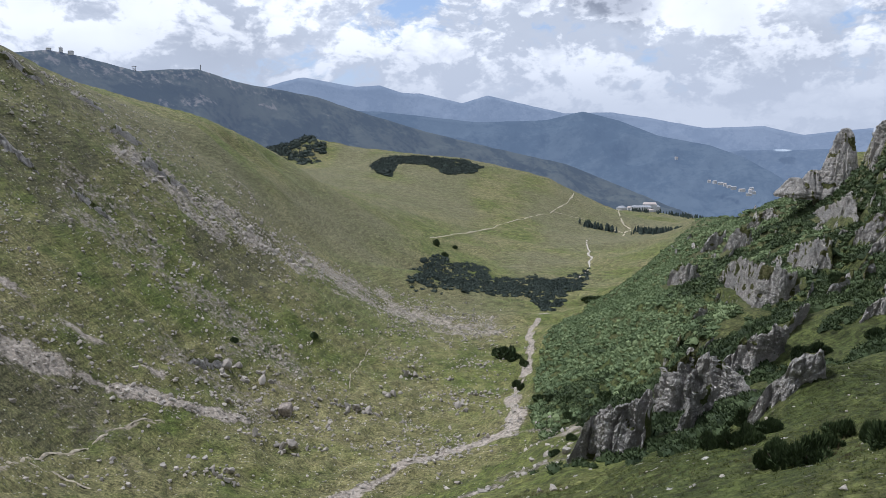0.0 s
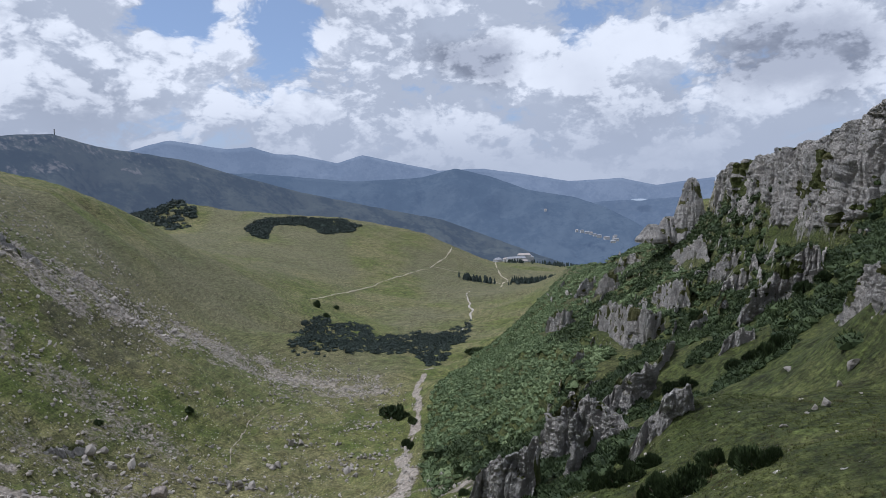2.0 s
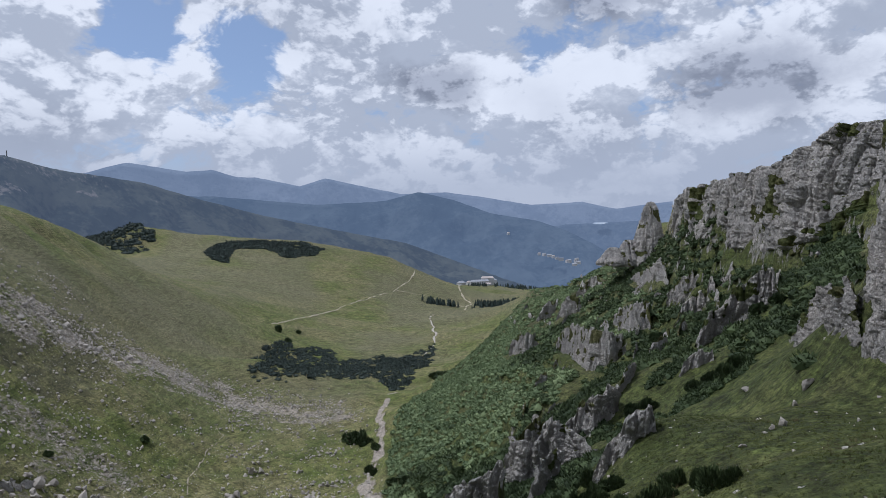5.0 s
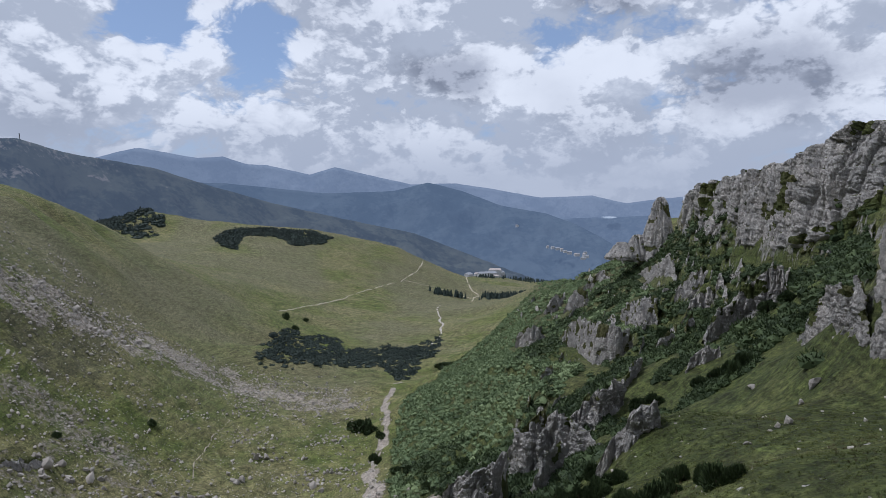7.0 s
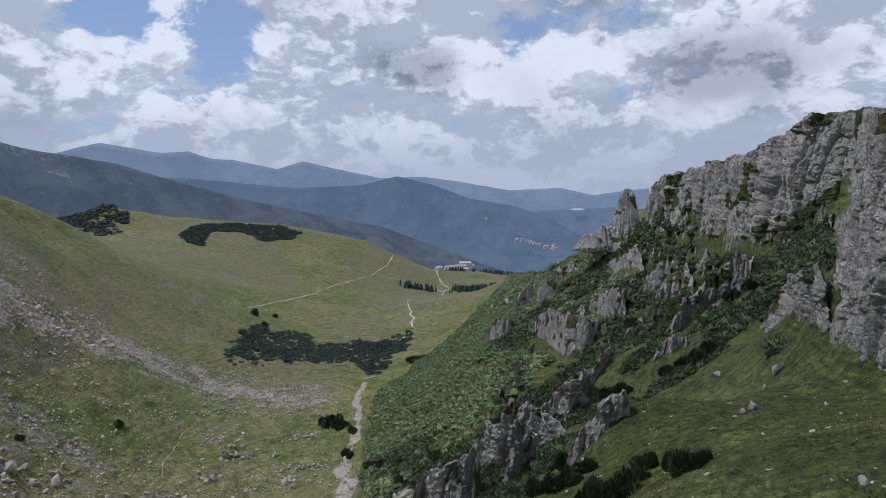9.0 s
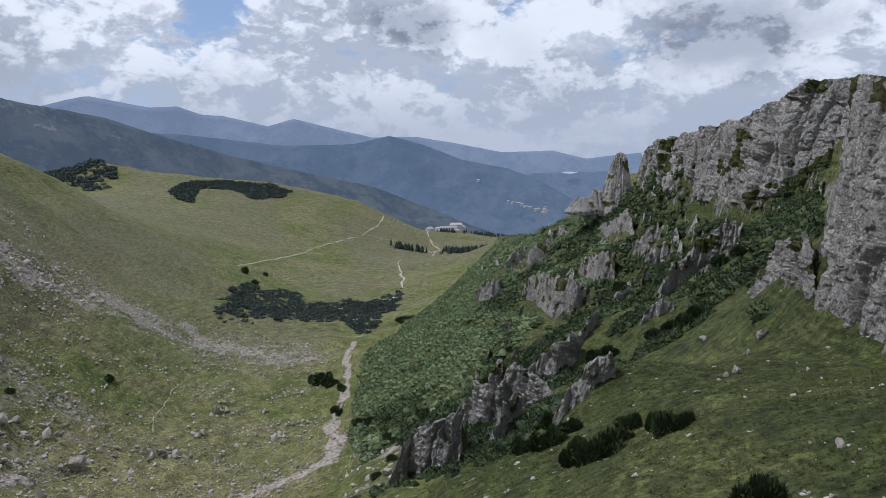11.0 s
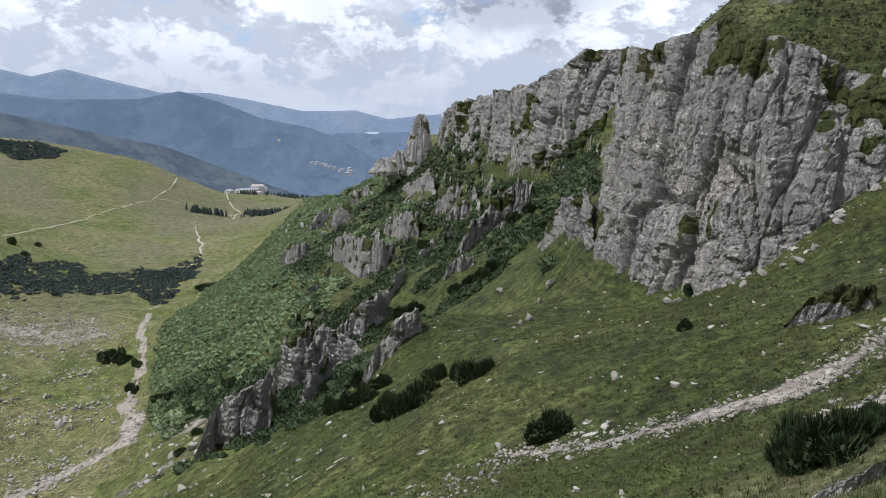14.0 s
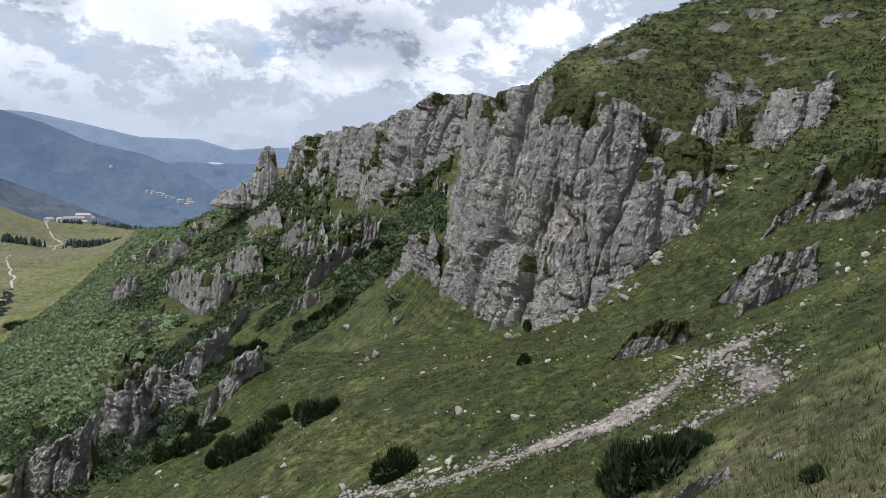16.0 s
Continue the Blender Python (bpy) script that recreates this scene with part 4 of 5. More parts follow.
# smaller steps of broken rock all over the pine-covered flank
rs = np.random.RandomState(19)
fx, fy = rs.uniform(60, 380, 6000), rs.uniform(180, 760, 6000)
fh = base_height(fx, fy)
band = (fh / 17.0 + 0.5 * fbm(fx / 60, fy / 60, octaves=3)) % 1.0
ok = inside(fx, fy, SLOPE_PINES) & (band < 0.36) & (fh > -92) & (fh / np.hypot(fx, fy) < -0.02)
spots = []
for x, y in zip(fx[ok], fy[ok]):
    if all(math.hypot(x - q[0], y - q[1]) > 12.5 for q in spots) and math.hypot(x - SPIRE[0], y - SPIRE[1]) > 30:
        spots.append((x, y))
for i, (x, y) in enumerate(spots[:170]):
    r = math.hypot(x, y)
    a = down_slope(x, y, 12.0) + math.pi / 2 + rs.uniform(-0.5, 0.5)
    w, h = rs.uniform(2.5, 7.5), rs.uniform(2.0, 5.5)
    c, sn = w * math.cos(a), w * math.sin(a)
    outcrop([(x - c, y - sn, h * 0.6), (x, y, h), (x + c, y + sn, h * 0.6)], "broken limestone ledge among dwarf pines", 400 + 5 * i, 2.6, 0.35, 0.6)


def ground_here(x, y):
    return float(height(np.array([x]), np.array([y]))[0])


def spire():
    """A pointed needle of bedded rock with two lower shoulders."""
    x, y, w, h = SPIRE
    z0 = ground_here(x, y)
    ob = new("rock_spire")
    for j, (dx, dy, wk, hk) in enumerate(((0.20, 0, 1.12, 1.0), (-0.42, 0.2, 0.9, 0.36), (0.75, 0.6, 0.6, 0.20), (-0.95, 0.1, 0.8, 0.24))):
        nu, nv = 84, 70
        u = np.linspace(0, 2 * math.pi, nu, endpoint=False)[:, None]
        v = np.linspace(-0.25, 1, nv)[None, :]
        t = np.clip(v, 0, 1)
        rad = w * wk * 0.5 * (1 - 0.80 * t) * np.clip((1 - t) / 0.10, 0.0, 1) ** 0.5
        rad = rad + np.minimum(1, rad) * relief(u * w * 0.5 * wk, v * h * hk + 0 * u, w * 0.42, 0.05, 0.12, 60 + 11 * j) * 0.8
        p = np.stack([rad * np.cos(u) + 0.06 * w * t, rad * np.sin(u) * 0.9, v * h * hk + 0 * u], -1)
        veg = 0.8 * ramp(fbm(p[..., 0] / 6 + j, p[..., 1] / 6, p[..., 2] / 5, 3), 0.35, 0.7)
        me = mesh_from("block" if j else "needle", p.reshape(-1, 3) + np.array([dx * w, dy * w, 0]), grid_faces(nu, nv, True), False, attrs={"veg": veg})
        me.materials.append(ROCK)
        new(me.name, me).parent = ob
    tagged(ob, "slender pointed limestone spire on the ridge", "rock").location = (x, y, z0)


spire()


# ---------------------------------------------------------------- stones
def unit_ball(sub):
    bm = bmesh.new()
    bmesh.ops.create_icosphere(bm, subdivisions=sub, radius=1.0)
    v = np.array([q.co[:] for q in bm.verts])
    f = np.array([[q.index for q in t.verts] for t in bm.faces])
    bm.free()
    return v, f


def stone_shape(sub, seed):
    v, f = unit_ball(sub)
    rs = np.random.RandomState(seed)
    # cut the ball by a few planes, so that it has flat faces and worn edges
    for _ in range(20):
        d = rs.normal(size=3)
        d /= np.linalg.norm(d)
        k = rs.uniform(0.30, 0.72)
        over = np.maximum(v @ d - k, 0)
        v = v - over[:, None] * d
    v = v * (1 + (0.13 if sub > 2 else 0.06) * fbm(v[:, 0] * 3 + seed * 7, v[:, 1] * 3, v[:, 2] * 3, 4)[:, None])
    v[:, 2] -= v[:, 2].min() * 0.75
    span = v.max(0) - v.min(0)
    return v / np.array([span[0], span[1], v[:, 2].max()]), f


STONES_FINE = [stone_shape(3, s) for s in range(5)]
STONES_LOW = [stone_shape(1, 20 + s) for s in range(7)]


def scatter(name, shapes, spots, mat, label, category, smooth=False):
    """Many small pieces joined into one mesh. spots: x, y, z, width, depth, height, turn."""
    co, fa, k = [], [], 0
    pick = np.random.RandomState(len(spots)).randint(0, len(shapes), len(spots))
    for s, (v, f) in enumerate(shapes):
        sp = spots[pick == s]
        if not len(sp):
            continue
        c, sn = np.cos(sp[:, 6])[:, None], np.sin(sp[:, 6])[:, None]
        x, y, z = v[None, :, 0] * sp[:, 3:4], v[None, :, 1] * sp[:, 4:5], v[None, :, 2] * sp[:, 5:6]
        p = np.stack([x * c - y * sn + sp[:, 0:1], x * sn + y * c + sp[:, 1:2], z + sp[:, 2:3]], -1)
        co.append(p.reshape(-1, 3))
        fa.append((f[None] + (np.arange(len(sp)) * len(v))[:, None, None]).reshape(-1, 3) + k)
        k += len(sp) * len(v)
    me = mesh_from(name, np.concatenate(co), np.concatenate(fa), smooth)
    me.materials.append(mat)
    return tagged(new(name, me), label, category, kind="stuff")


def ground_at(x, y):
    """Height of the modelled ground, with its roughness left out."""
    return height(np.asarray(x, float), np.asarray(y, float))


stone_meshes = []
for k, (v, f) in enumerate(STONES_FINE):
    me = mesh_from("boulder", v, f, False)
    me.materials.append(STONE)
    stone_meshes.append(me)
BLOCK = plain_material("pinkish_limestone", (0.25, 0.215, 0.19), 0.9, 0.4, 0.8)
v, f = unit_ball(4)
v = np.sign(v) * np.abs(v) ** 0.24
v = v * (1 + 0.10 * fbm(v[:, 0] * 1.3 + 4, v[:, 1] * 1.3, v[:, 2] * 1.3, 4)[:, None]) * np.array([0.5, 0.5, 0.5]) + np.array([0, 0, 0.42])
block_mesh = mesh_from("boulder", v, f, False)
block_mesh.materials.append(BLOCK)
for i, (x, y, w, h) in enumerate(BOULDERS + NEAR_STONES + CLIFF_STONES):
    far = math.hypot(x, y) > 100
    ob = new("boulder", stone_meshes[i % 5] if i else block_mesh)
    ob.matrix_world = Matrix.Translation((x, y, float(ground_at([x], [y])[0]) - 0.12 * h)) @ Matrix.Rotation(i * 1.9, 4, "Z") @ Matrix.Rotation(0.3 * math.sin(i * 3.1 + 1.2), 4, "X") @ Matrix.Diagonal((w * 0.50, w * 0.44, h * 0.72, 1))
    if i == 0:
        label = "large pale block of rock lying in grass"
    elif far:
        label = "weathered grey boulder lying on the valley turf"
    else:
        label = "pale limestone stone lying in the grass"
    tagged(ob, label, "boulder", "valley boulders" if far else "stones on the slope")

rs = np.random.RandomState(5)
# smaller blocks fallen round the large boulders
for i, (x, y, w, h) in enumerate(BOULDERS[1:] + BOULDERS[1:14]):
    for q in range(4):
        a, d = rs.uniform(0, 6.28), w * rs.uniform(0.35, 0.95)
        bx, by, bw = x + d * math.cos(a), y + d * math.sin(a), w * rs.uniform(0.16, 0.42)
        ob = new("boulder", stone_meshes[(i + q) % 5])
        ob.matrix_world = Matrix.Translation((bx, by, float(ground_at([bx], [by])[0]) - 0.12 * bw)) @ Matrix.Rotation(rs.uniform(0, 6.28), 4, "Z") @ Matrix.Rotation(rs.uniform(-0.5, 0.5), 4, "X") @ Matrix.Diagonal((bw, bw * rs.uniform(0.6, 1.0), bw * rs.uniform(0.5, 0.9), 1))
        tagged(ob, "fallen grey block beside a larger boulder", "boulder", "valley boulders")


def spread(count, poly_box, density, seed):
    """Random places in a box of the plan, kept with the probability that density gives."""
    r = np.random.RandomState(seed)
    x = r.uniform(poly_box[0], poly_box[1], count)
    y = r.uniform(poly_box[2], poly_box[3], count)
    keep = r.uniform(size=count) < density(x, y)
    return x[keep], y[keep]


def line_density(lines):
    def f(x, y):
        out = np.zeros_like(x)
        for line, w, s in lines:
            d, _ = to_line(x, y, line)
            out = np.maximum(out, s * ramp(d, w * 1.6, 0))
        return out
    return f


def stones(name, count, box, density, seed, lo, hi, label):
    x, y = spread(count, box, density, seed)
    r = np.random.RandomState(seed + 1)
    w = lo * (hi / lo) ** (r.uniform(size=len(x)) ** 2.2)
    h = w * r.uniform(0.45, 0.9, len(x))
    sp = np.stack([x, y, ground_at(x, y) - 0.15 * h, w, w * r.uniform(0.6, 1.0, len(x)), h, r.uniform(0, 6.28, len(x))], -1)
    return scatter(name, STONES_LOW, sp, RUBBLE, label, "stones")


left_lines = line_density([(SCREE_LEFT, 38, 0.7), (SCREE_MID, 38, 0.5), (SCREE_GULLY, 12, 0.6), (SCREE_LOW, 26, 0.4)])


def valley_density(x, y):
    base = 0.42 * ramp(fbm(x / 30, y / 30, octaves=4), -0.1, 0.8) + 0.05
    return np.maximum(left_lines(x, y), base * ramp(x, 70, 20))


rough_meshes = []
for k in range(5):
    v, f = stone_shape(2, 50 + k)
    me = mesh_from("boulder", v, f, False)
    me.materials.append(STONE)
    rough_meshes.append(me)
bx, by = spread(2600, (-200, 40, 190, 480), valley_density, 35)
for i, (x, y) in enumerate(list(zip(bx, by))[:150]):
    w = 1.3 + 1.9 * rs.uniform() ** 2
    ob = new("boulder", rough_meshes[i % 5])
    ob.matrix_world = Matrix.Translation((x, y, float(ground_at([x], [y])[0]) - 0.2)) @ Matrix.Rotation(i * 2.3, 4, "Z") @ Matrix.Rotation(0.3 * math.sin(i * 1.7), 4, "X") @ Matrix.Diagonal((w, w * 0.8, w * rs.uniform(0.5, 0.8), 1))
    tagged(ob, "weathered grey boulder lying on the valley turf", "boulder", "valley boulders")
stones("scree_stones", 52000, (-280, 60, 170, 640), valley_density, 31, 0.5, 2.6, "loose grey scree stones on the grassy slope")
stones("rubble_stones", 5200, (-290, -60, 320, 620), line_density([(SCREE_LEFT[:4], 22, 0.7), (SCREE_GULLY[:4], 14, 0.5)]), 33, 1.2, 5.0, "angular grey rubble lying on the slope")
stones("stream_stones", 8000, (-60, 80, 90, 480), line_density([(STREAM, 7, 0.8), (FAN, 12, 0.35), (FAN_LOW, 10, 0.4), (STREAM_FAR, 4, 0.6)]), 37, 0.5, 2.6, "pale stones in the dry stream bed")
stones("gully_stones", 24000, (9, 40, 6, 30), line_density([(GULLY, 1.7, 0.9), (GULLY_SIDE, 1.6, 0.7), (STONES_RIGHT, 2.0, 0.35)]), 41, 0.05, 0.30, "pale broken stones in the gully")
stones("slope_stones", 2500, (5, 75, 10, 70), lambda x, y: 0.10 + 0.25 * ramp(fbm(x / 9, y / 9, octaves=2), 0.2, 0.8), 43, 0.08, 0.6, "small white stones scattered in the grass")
stones("cliff_scree", 2500, (45, 90, 20, 75), line_density([(CLIFF_FOOT[4:], 4.5, 0.7)]), 47, 0.2, 1.6, "broken limestone at the foot of the cliff")


# ---------------------------------------------------------------- dwarf pines, trees and grass
def tuft_clump(seed, spikes, reach, core=True):
    """A low cushion of upright needle shoots round a dark core."""
    r = np.random.RandomState(seed)
    co, fa = [], []
    if core:
        v, f = unit_ball(1)
        v = v * np.array([0.44, 0.44, 0.62]) * (1 + 0.25 * r.uniform(-1, 1, (len(v), 1)))
        v[:, 2] = np.maximum(v[:, 2], -0.12)
        co.append(v)
        fa.append(f)
    n0 = sum(len(c) for c in co)
    a = r.uniform(0, 6.283, spikes)
    e = np.arcsin(r.uniform(0.02, 1.0, spikes))
    base = np.stack([np.cos(a) * np.cos(e) * 0.44, np.sin(a) * np.cos(e) * 0.44, np.sin(e) * 0.62], -1) * r.uniform(0.80, 1.02, (spikes, 1))
    tip = base + (np.stack([np.cos(a) * np.cos(e), np.sin(a) * np.cos(e), 0.7 + np.sin(e)], -1) + r.normal(0, 0.25, (spikes, 3))) * reach * r.uniform(0.7, 1.3, (spikes, 1))
    b = r.uniform(0, 6.283, spikes)
    side = np.stack([np.cos(b), np.sin(b), r.uniform(-0.4, 0.4, spikes)], -1) * reach * 0.42
    tri = np.stack([base - side, base + side, tip], 1).reshape(-1, 3)
    co.append(tri)
    fa.append(np.arange(spikes * 3).reshape(-1, 3) + n0)
    return np.concatenate(co), np.concatenate(fa)


CLUMPS = [tuft_clump(s, 70, 0.12) for s in range(6)]
CLUMPS_FAR = [tuft_clump(30 + s, 30, 0.16) for s in range(6)]


def thicket(name, count, box, density, seed, lo, hi, mat, label, shapes, category="shrubs", tall=0.62):
    x, y = spread(count, box, density, seed)
    r = np.random.RandomState(seed + 1)
    w = r.uniform(lo, hi, len(x))
    sp = np.stack([x, y, ground_at(x, y) - 0.05 * w, w, w * r.uniform(0.8, 1.2, len(x)), w * tall * r.uniform(0.8, 1.25, len(x)), r.uniform(0, 6.28, len(x))], -1)
    return scatter(name, shapes, sp, mat, label, category)


def slope_density(x, y):
    n = fbm(x / 38, y / 38, octaves=4)
    low = ramp(np.hypot(x, y), 330, 480)
    gaps = ramp(n, -0.60 - 0.5 * low, -0.15 - 0.4 * low)
    bare = np.ones(np.shape(x))
    for line in FLANK + RIBS:
        d, _ = to_line(x * 1.0, y * 1.0, line)
        bare = np.minimum(bare, ramp(d, 3.0, 7.0))
    return inside(x, y, SLOPE_PINES) * gaps * bare * ramp(np.hypot(x, y), 82, 105) * ramp(base_height(x, y) / np.hypot(x, y), 0.035, 0.005)


def light_part(x, y):
    return ramp(fbm(x / 55 + 3, y / 55, octaves=3) + 1.3 * ramp(to_line(x, y, FEATURES["toe"])[0], 190, 60), 0.30, 0.70)


def near_part(x, y):
    return np.hypot(x, y) < 330


WOODY = (20, 480, 80, 1190)
thicket("dwarf_pine_slope", 75000, WOODY, lambda x, y: slope_density(x, y) * (1 - light_part(x, y) * ramp(np.hypot(x, y), 250, 320)) * near_part(x, y), 51, 2.6, 5.5, MUGO, "dark green dwarf pine thicket on the rocky slope", CLUMPS)
thicket("dwarf_pine_far_slope", 70000, WOODY, lambda x, y: slope_density(x, y) * (1 - light_part(x, y)) * (1 - near_part(x, y)) * ramp(np.hypot(x, y), 1600, 500), 56, 3.6, 7.0, MUGO, "dark green dwarf pine thicket along the ridge", CLUMPS_FAR)
thicket("shrub_slope", 62000, WOODY, lambda x, y: slope_density(x, y) * light_part(x, y) * ramp(np.hypot(x, y), 250, 320) * ramp(np.hypot(x, y), 1600, 400), 52, 3.0, 5.6, MUGO_LIGHT, "lighter green leafy shrubs on the lower slope", CLUMPS_FAR)


def spur_density(x, y):
    d, _ = to_line(x, y, SPUR)
    out = 0.7 * ramp(d, 16, 7) * ramp(fbm(x / 7, y / 7, octaves=3), -0.1, 0.2) * ramp(np.hypot(x, y), 90, 100)
    for line in PINE_LINES:
        d, _ = to_line(x, y, line)
        out = np.maximum(out, ramp(d, 4.0, 2.0))
    return out


thicket("dwarf_pine_spur", 11000, (10, 115, 55, 175), spur_density, 57, 1.6, 3.4, MUGO_NEAR, "blackish dwarf pines crowding the rock spur", CLUMPS)
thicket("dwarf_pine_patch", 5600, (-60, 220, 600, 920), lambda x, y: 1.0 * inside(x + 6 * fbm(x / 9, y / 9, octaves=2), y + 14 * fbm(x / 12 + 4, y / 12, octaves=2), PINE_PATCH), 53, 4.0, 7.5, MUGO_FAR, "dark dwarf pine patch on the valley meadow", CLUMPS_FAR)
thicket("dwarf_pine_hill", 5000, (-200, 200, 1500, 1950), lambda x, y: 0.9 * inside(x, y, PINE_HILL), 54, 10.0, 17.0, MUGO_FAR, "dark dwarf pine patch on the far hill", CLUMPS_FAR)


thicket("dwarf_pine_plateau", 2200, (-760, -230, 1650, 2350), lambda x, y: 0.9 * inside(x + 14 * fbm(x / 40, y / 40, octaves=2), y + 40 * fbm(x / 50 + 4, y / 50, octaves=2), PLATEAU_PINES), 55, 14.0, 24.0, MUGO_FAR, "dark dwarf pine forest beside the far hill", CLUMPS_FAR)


def needle_bush(seed, spikes, reach):
    """A dwarf pine close by: several low cushions of upright needle shoots grown together."""
    r = np.random.RandomState(seed)
    co, fa, k = [], [], 0
    for c in range(6):
        v, f = tuft_clump(seed * 10 + c, spikes, reach)
        s = r.uniform(0.42, 0.68)
        a, d = c * 1.05 + r.uniform(-0.4, 0.4), r.uniform(0.14, 0.36) if c else 0.0
        v = v * np.array([s, s, r.uniform(0.55, 1.0)]) + np.array([d * math.cos(a), d * math.sin(a), 0])
        co.append(v)
        fa.append(f + k)
        k += len(v)
    return np.concatenate(co), np.concatenate(fa)


bush_meshes = []
for s in range(4):
    v, f = needle_bush(60 + s, 480, 0.13)
    me = mesh_from("foliage", v, f, False)
    me.materials.append(MUGO_NEAR)
    bush_meshes.append(me)
BARK = plain_material("pine_bark", (0.10, 0.075, 0.055), 0.9, 0.4, 6.0)
bark_v, bark_f = [], []
for k in range(5):
    a = k * 1.26
    pts = np.array([(0.02 * math.cos(a), 0.02 * math.sin(a), -0.1), (0.22 * math.cos(a), 0.22 * math.sin(a), 0.12), (0.36 * math.cos(a), 0.36 * math.sin(a), 0.40)])
    for q, rr in zip(pts, (0.035, 0.028, 0.012)):
        bark_v += [q + np.array([rr * math.cos(j * 1.2566), rr * math.sin(j * 1.2566), 0]) for j in range(5)]
    for q in range(2):
        for j in range(5):
            o = k * 15 + q * 5
            bark_f.append((o + j, o + (j + 1) % 5, o + 5 + (j + 1) % 5, o + 5 + j))
bark_mesh = mesh_from("stem", np.array(bark_v), np.array(bark_f))
bark_mesh.materials.append(BARK)


low_meshes = []
for s in range(4):
    v, f = needle_bush(80 + s, 130, 0.17)
    me = mesh_from("foliage", v, f, False)
    me.materials.append(MUGO)
    low_meshes.append(me)


def dwarf_pine(x, y, w, h, i, label, group, shapes=bush_meshes):
    ob = new("dwarf_pine")
    ob.empty_display_size = 0.2
    z = float(ground_at([x], [y])[0])
    ob.matrix_world = Matrix.Translation((x, y, z - 0.03 * h)) @ Matrix.Rotation(i * 1.3, 4, "Z") @ Matrix.Diagonal((w * 1.15, w * 0.85, h * 0.9, 1))
    for name, me in (("foliage", shapes[i % 4]), ("stem", bark_mesh)):
        c = new(name, me)
        c.parent = ob
    return tagged(ob, label, "shrub", group)


for i, (x, y, w, h) in enumerate(NEAR_PINES):
    dwarf_pine(x, y, w * 1.05, h * 1.25, i, "dark green cushion of dwarf pine on grass", "dwarf pines nearby")
for i, (x, y, w, h) in enumerate(SHRUBS):
    dwarf_pine(x, y, w * 1.05, h * 1.2, i + 3, "dark dwarf pine bush on the valley floor", "bushes by the stream", low_meshes)


def blade_tuft(seed, blades):
    r = np.random.RandomState(seed)
    a = r.uniform(0, 6.283, blades)
    base = np.stack([np.cos(a), np.sin(a), 0 * a], -1) * r.uniform(0, 0.3, (blades, 1))
    tip = base + np.stack([np.cos(a) * 0.45, np.sin(a) * 0.45, 0.9 + 0 * a], -1) * r.uniform(0.5, 1.1, (blades, 1)) + r.normal(0, 0.12, (blades, 3))
    b = a + 1.57
    side = np.stack([np.cos(b), np.sin(b), 0 * b], -1) * 0.035
    return np.stack([base - side, base + side, tip], 1).reshape(-1, 3), np.arange(blades * 3).reshape(-1, 3)


def meadow(name, count, lo, hi, mat, label, seed, keep, size):
    r = np.random.RandomState(seed)
    d = np.exp(r.uniform(math.log(lo), math.log(hi), count))
    a = np.radians(r.uniform(5, 88, count))
    x, y = d * np.sin(a), d * np.cos(a)
    ok = r.uniform(size=count) < keep(x, y)
    x, y, d = x[ok], y[ok], d[ok]
    w = size * (0.7 + d / 45) * r.uniform(0.6, 1.4, len(x))
    sp = np.stack([x, y, ground_at(x, y) - 0.02, w, w, w * r.uniform(0.6, 1.1, len(x)), r.uniform(0, 6.28, len(x))], -1)
    return scatter(name, [blade_tuft(s, 10) for s in range(5)], sp, mat, label, "grass")


gully_near = line_density([(GULLY, 1.2, 1.0), (GULLY_SIDE, 0.9, 1.0)])
meadow("grass", 18000, 3.0, 85, BLADES, "tufts of green alpine grass on the slope", 71, lambda x, y: (1 - gully_near(x, y)) * (0.35 + 0.65 * ramp(fbm(x / 5, y / 5, octaves=3), -0.4, 0.3)), 0.22)
STRAW = leaf_material("straw_grass", (0.070, 0.066, 0.026), (0.215, 0.180, 0.098))
meadow("dry_grass", 9000, 4.0, 16.0, STRAW, "short straw-coloured grass on the hump", 79, lambda x, y: 0.4 + 0.6 * ramp(fbm(x / 2, y / 2, octaves=3), -0.3, 0.3), 0.13)
HEATH = leaf_material("low_heath", (0.034, 0.032, 0.014), (0.105, 0.082, 0.042))
meadow("heath", 20000, 6.0, 85, HEATH, "low brown-green heath among the grass", 73, lambda x, y: (1 - gully_near(x, y)) * ramp(fbm(x / 7 + 8, y / 7, octaves=3), 0.1, 0.5), 0.20)


LEAFY = leaf_material("leafy_turf", (0.030, 0.042, 0.010), (0.112, 0.124, 0.034))
leafy_shapes = [tuft_clump(120 + s, 12, 0.34, False) for s in range(5)]


def leafy_density(x, y):
    return (1 - gully_near(x, y)) * ramp(height(x, y) / np.hypot(x, y), 0.35, 0.1) * (0.25 + 0.75 * ramp(fbm(x / 6 + 2, y / 6, octaves=3), -0.3, 0.3)) * ramp(to_line(x, y, CLIFF_FOOT[1:])[0], 0.5, 4) * ramp(x * 0.9 + y * 0.35, 95, 85)


thicket("leafy_turf", 34000, (4, 75, 8, 85), leafy_density, 75, 0.16, 0.42, LEAFY, "short leafy alpine turf on the slope", leafy_shapes, "grass", 0.35)
HEATH_TURF = leaf_material("heath_turf", (0.034, 0.046, 0.016), (0.088, 0.096, 0.036))
thicket("heath_slope", 14000, (78, 200, 10, 130), lambda x, y: ramp(height(x, y), -4, 4) * ramp(np.hypot(x, y), 175, 150), 77, 0.5, 1.3, HEATH_TURF, "rough heath and tussocks above the cliff", [tuft_clump(90 + s, 14, 0.30, False) for s in range(5)], "shrubs", 0.5)


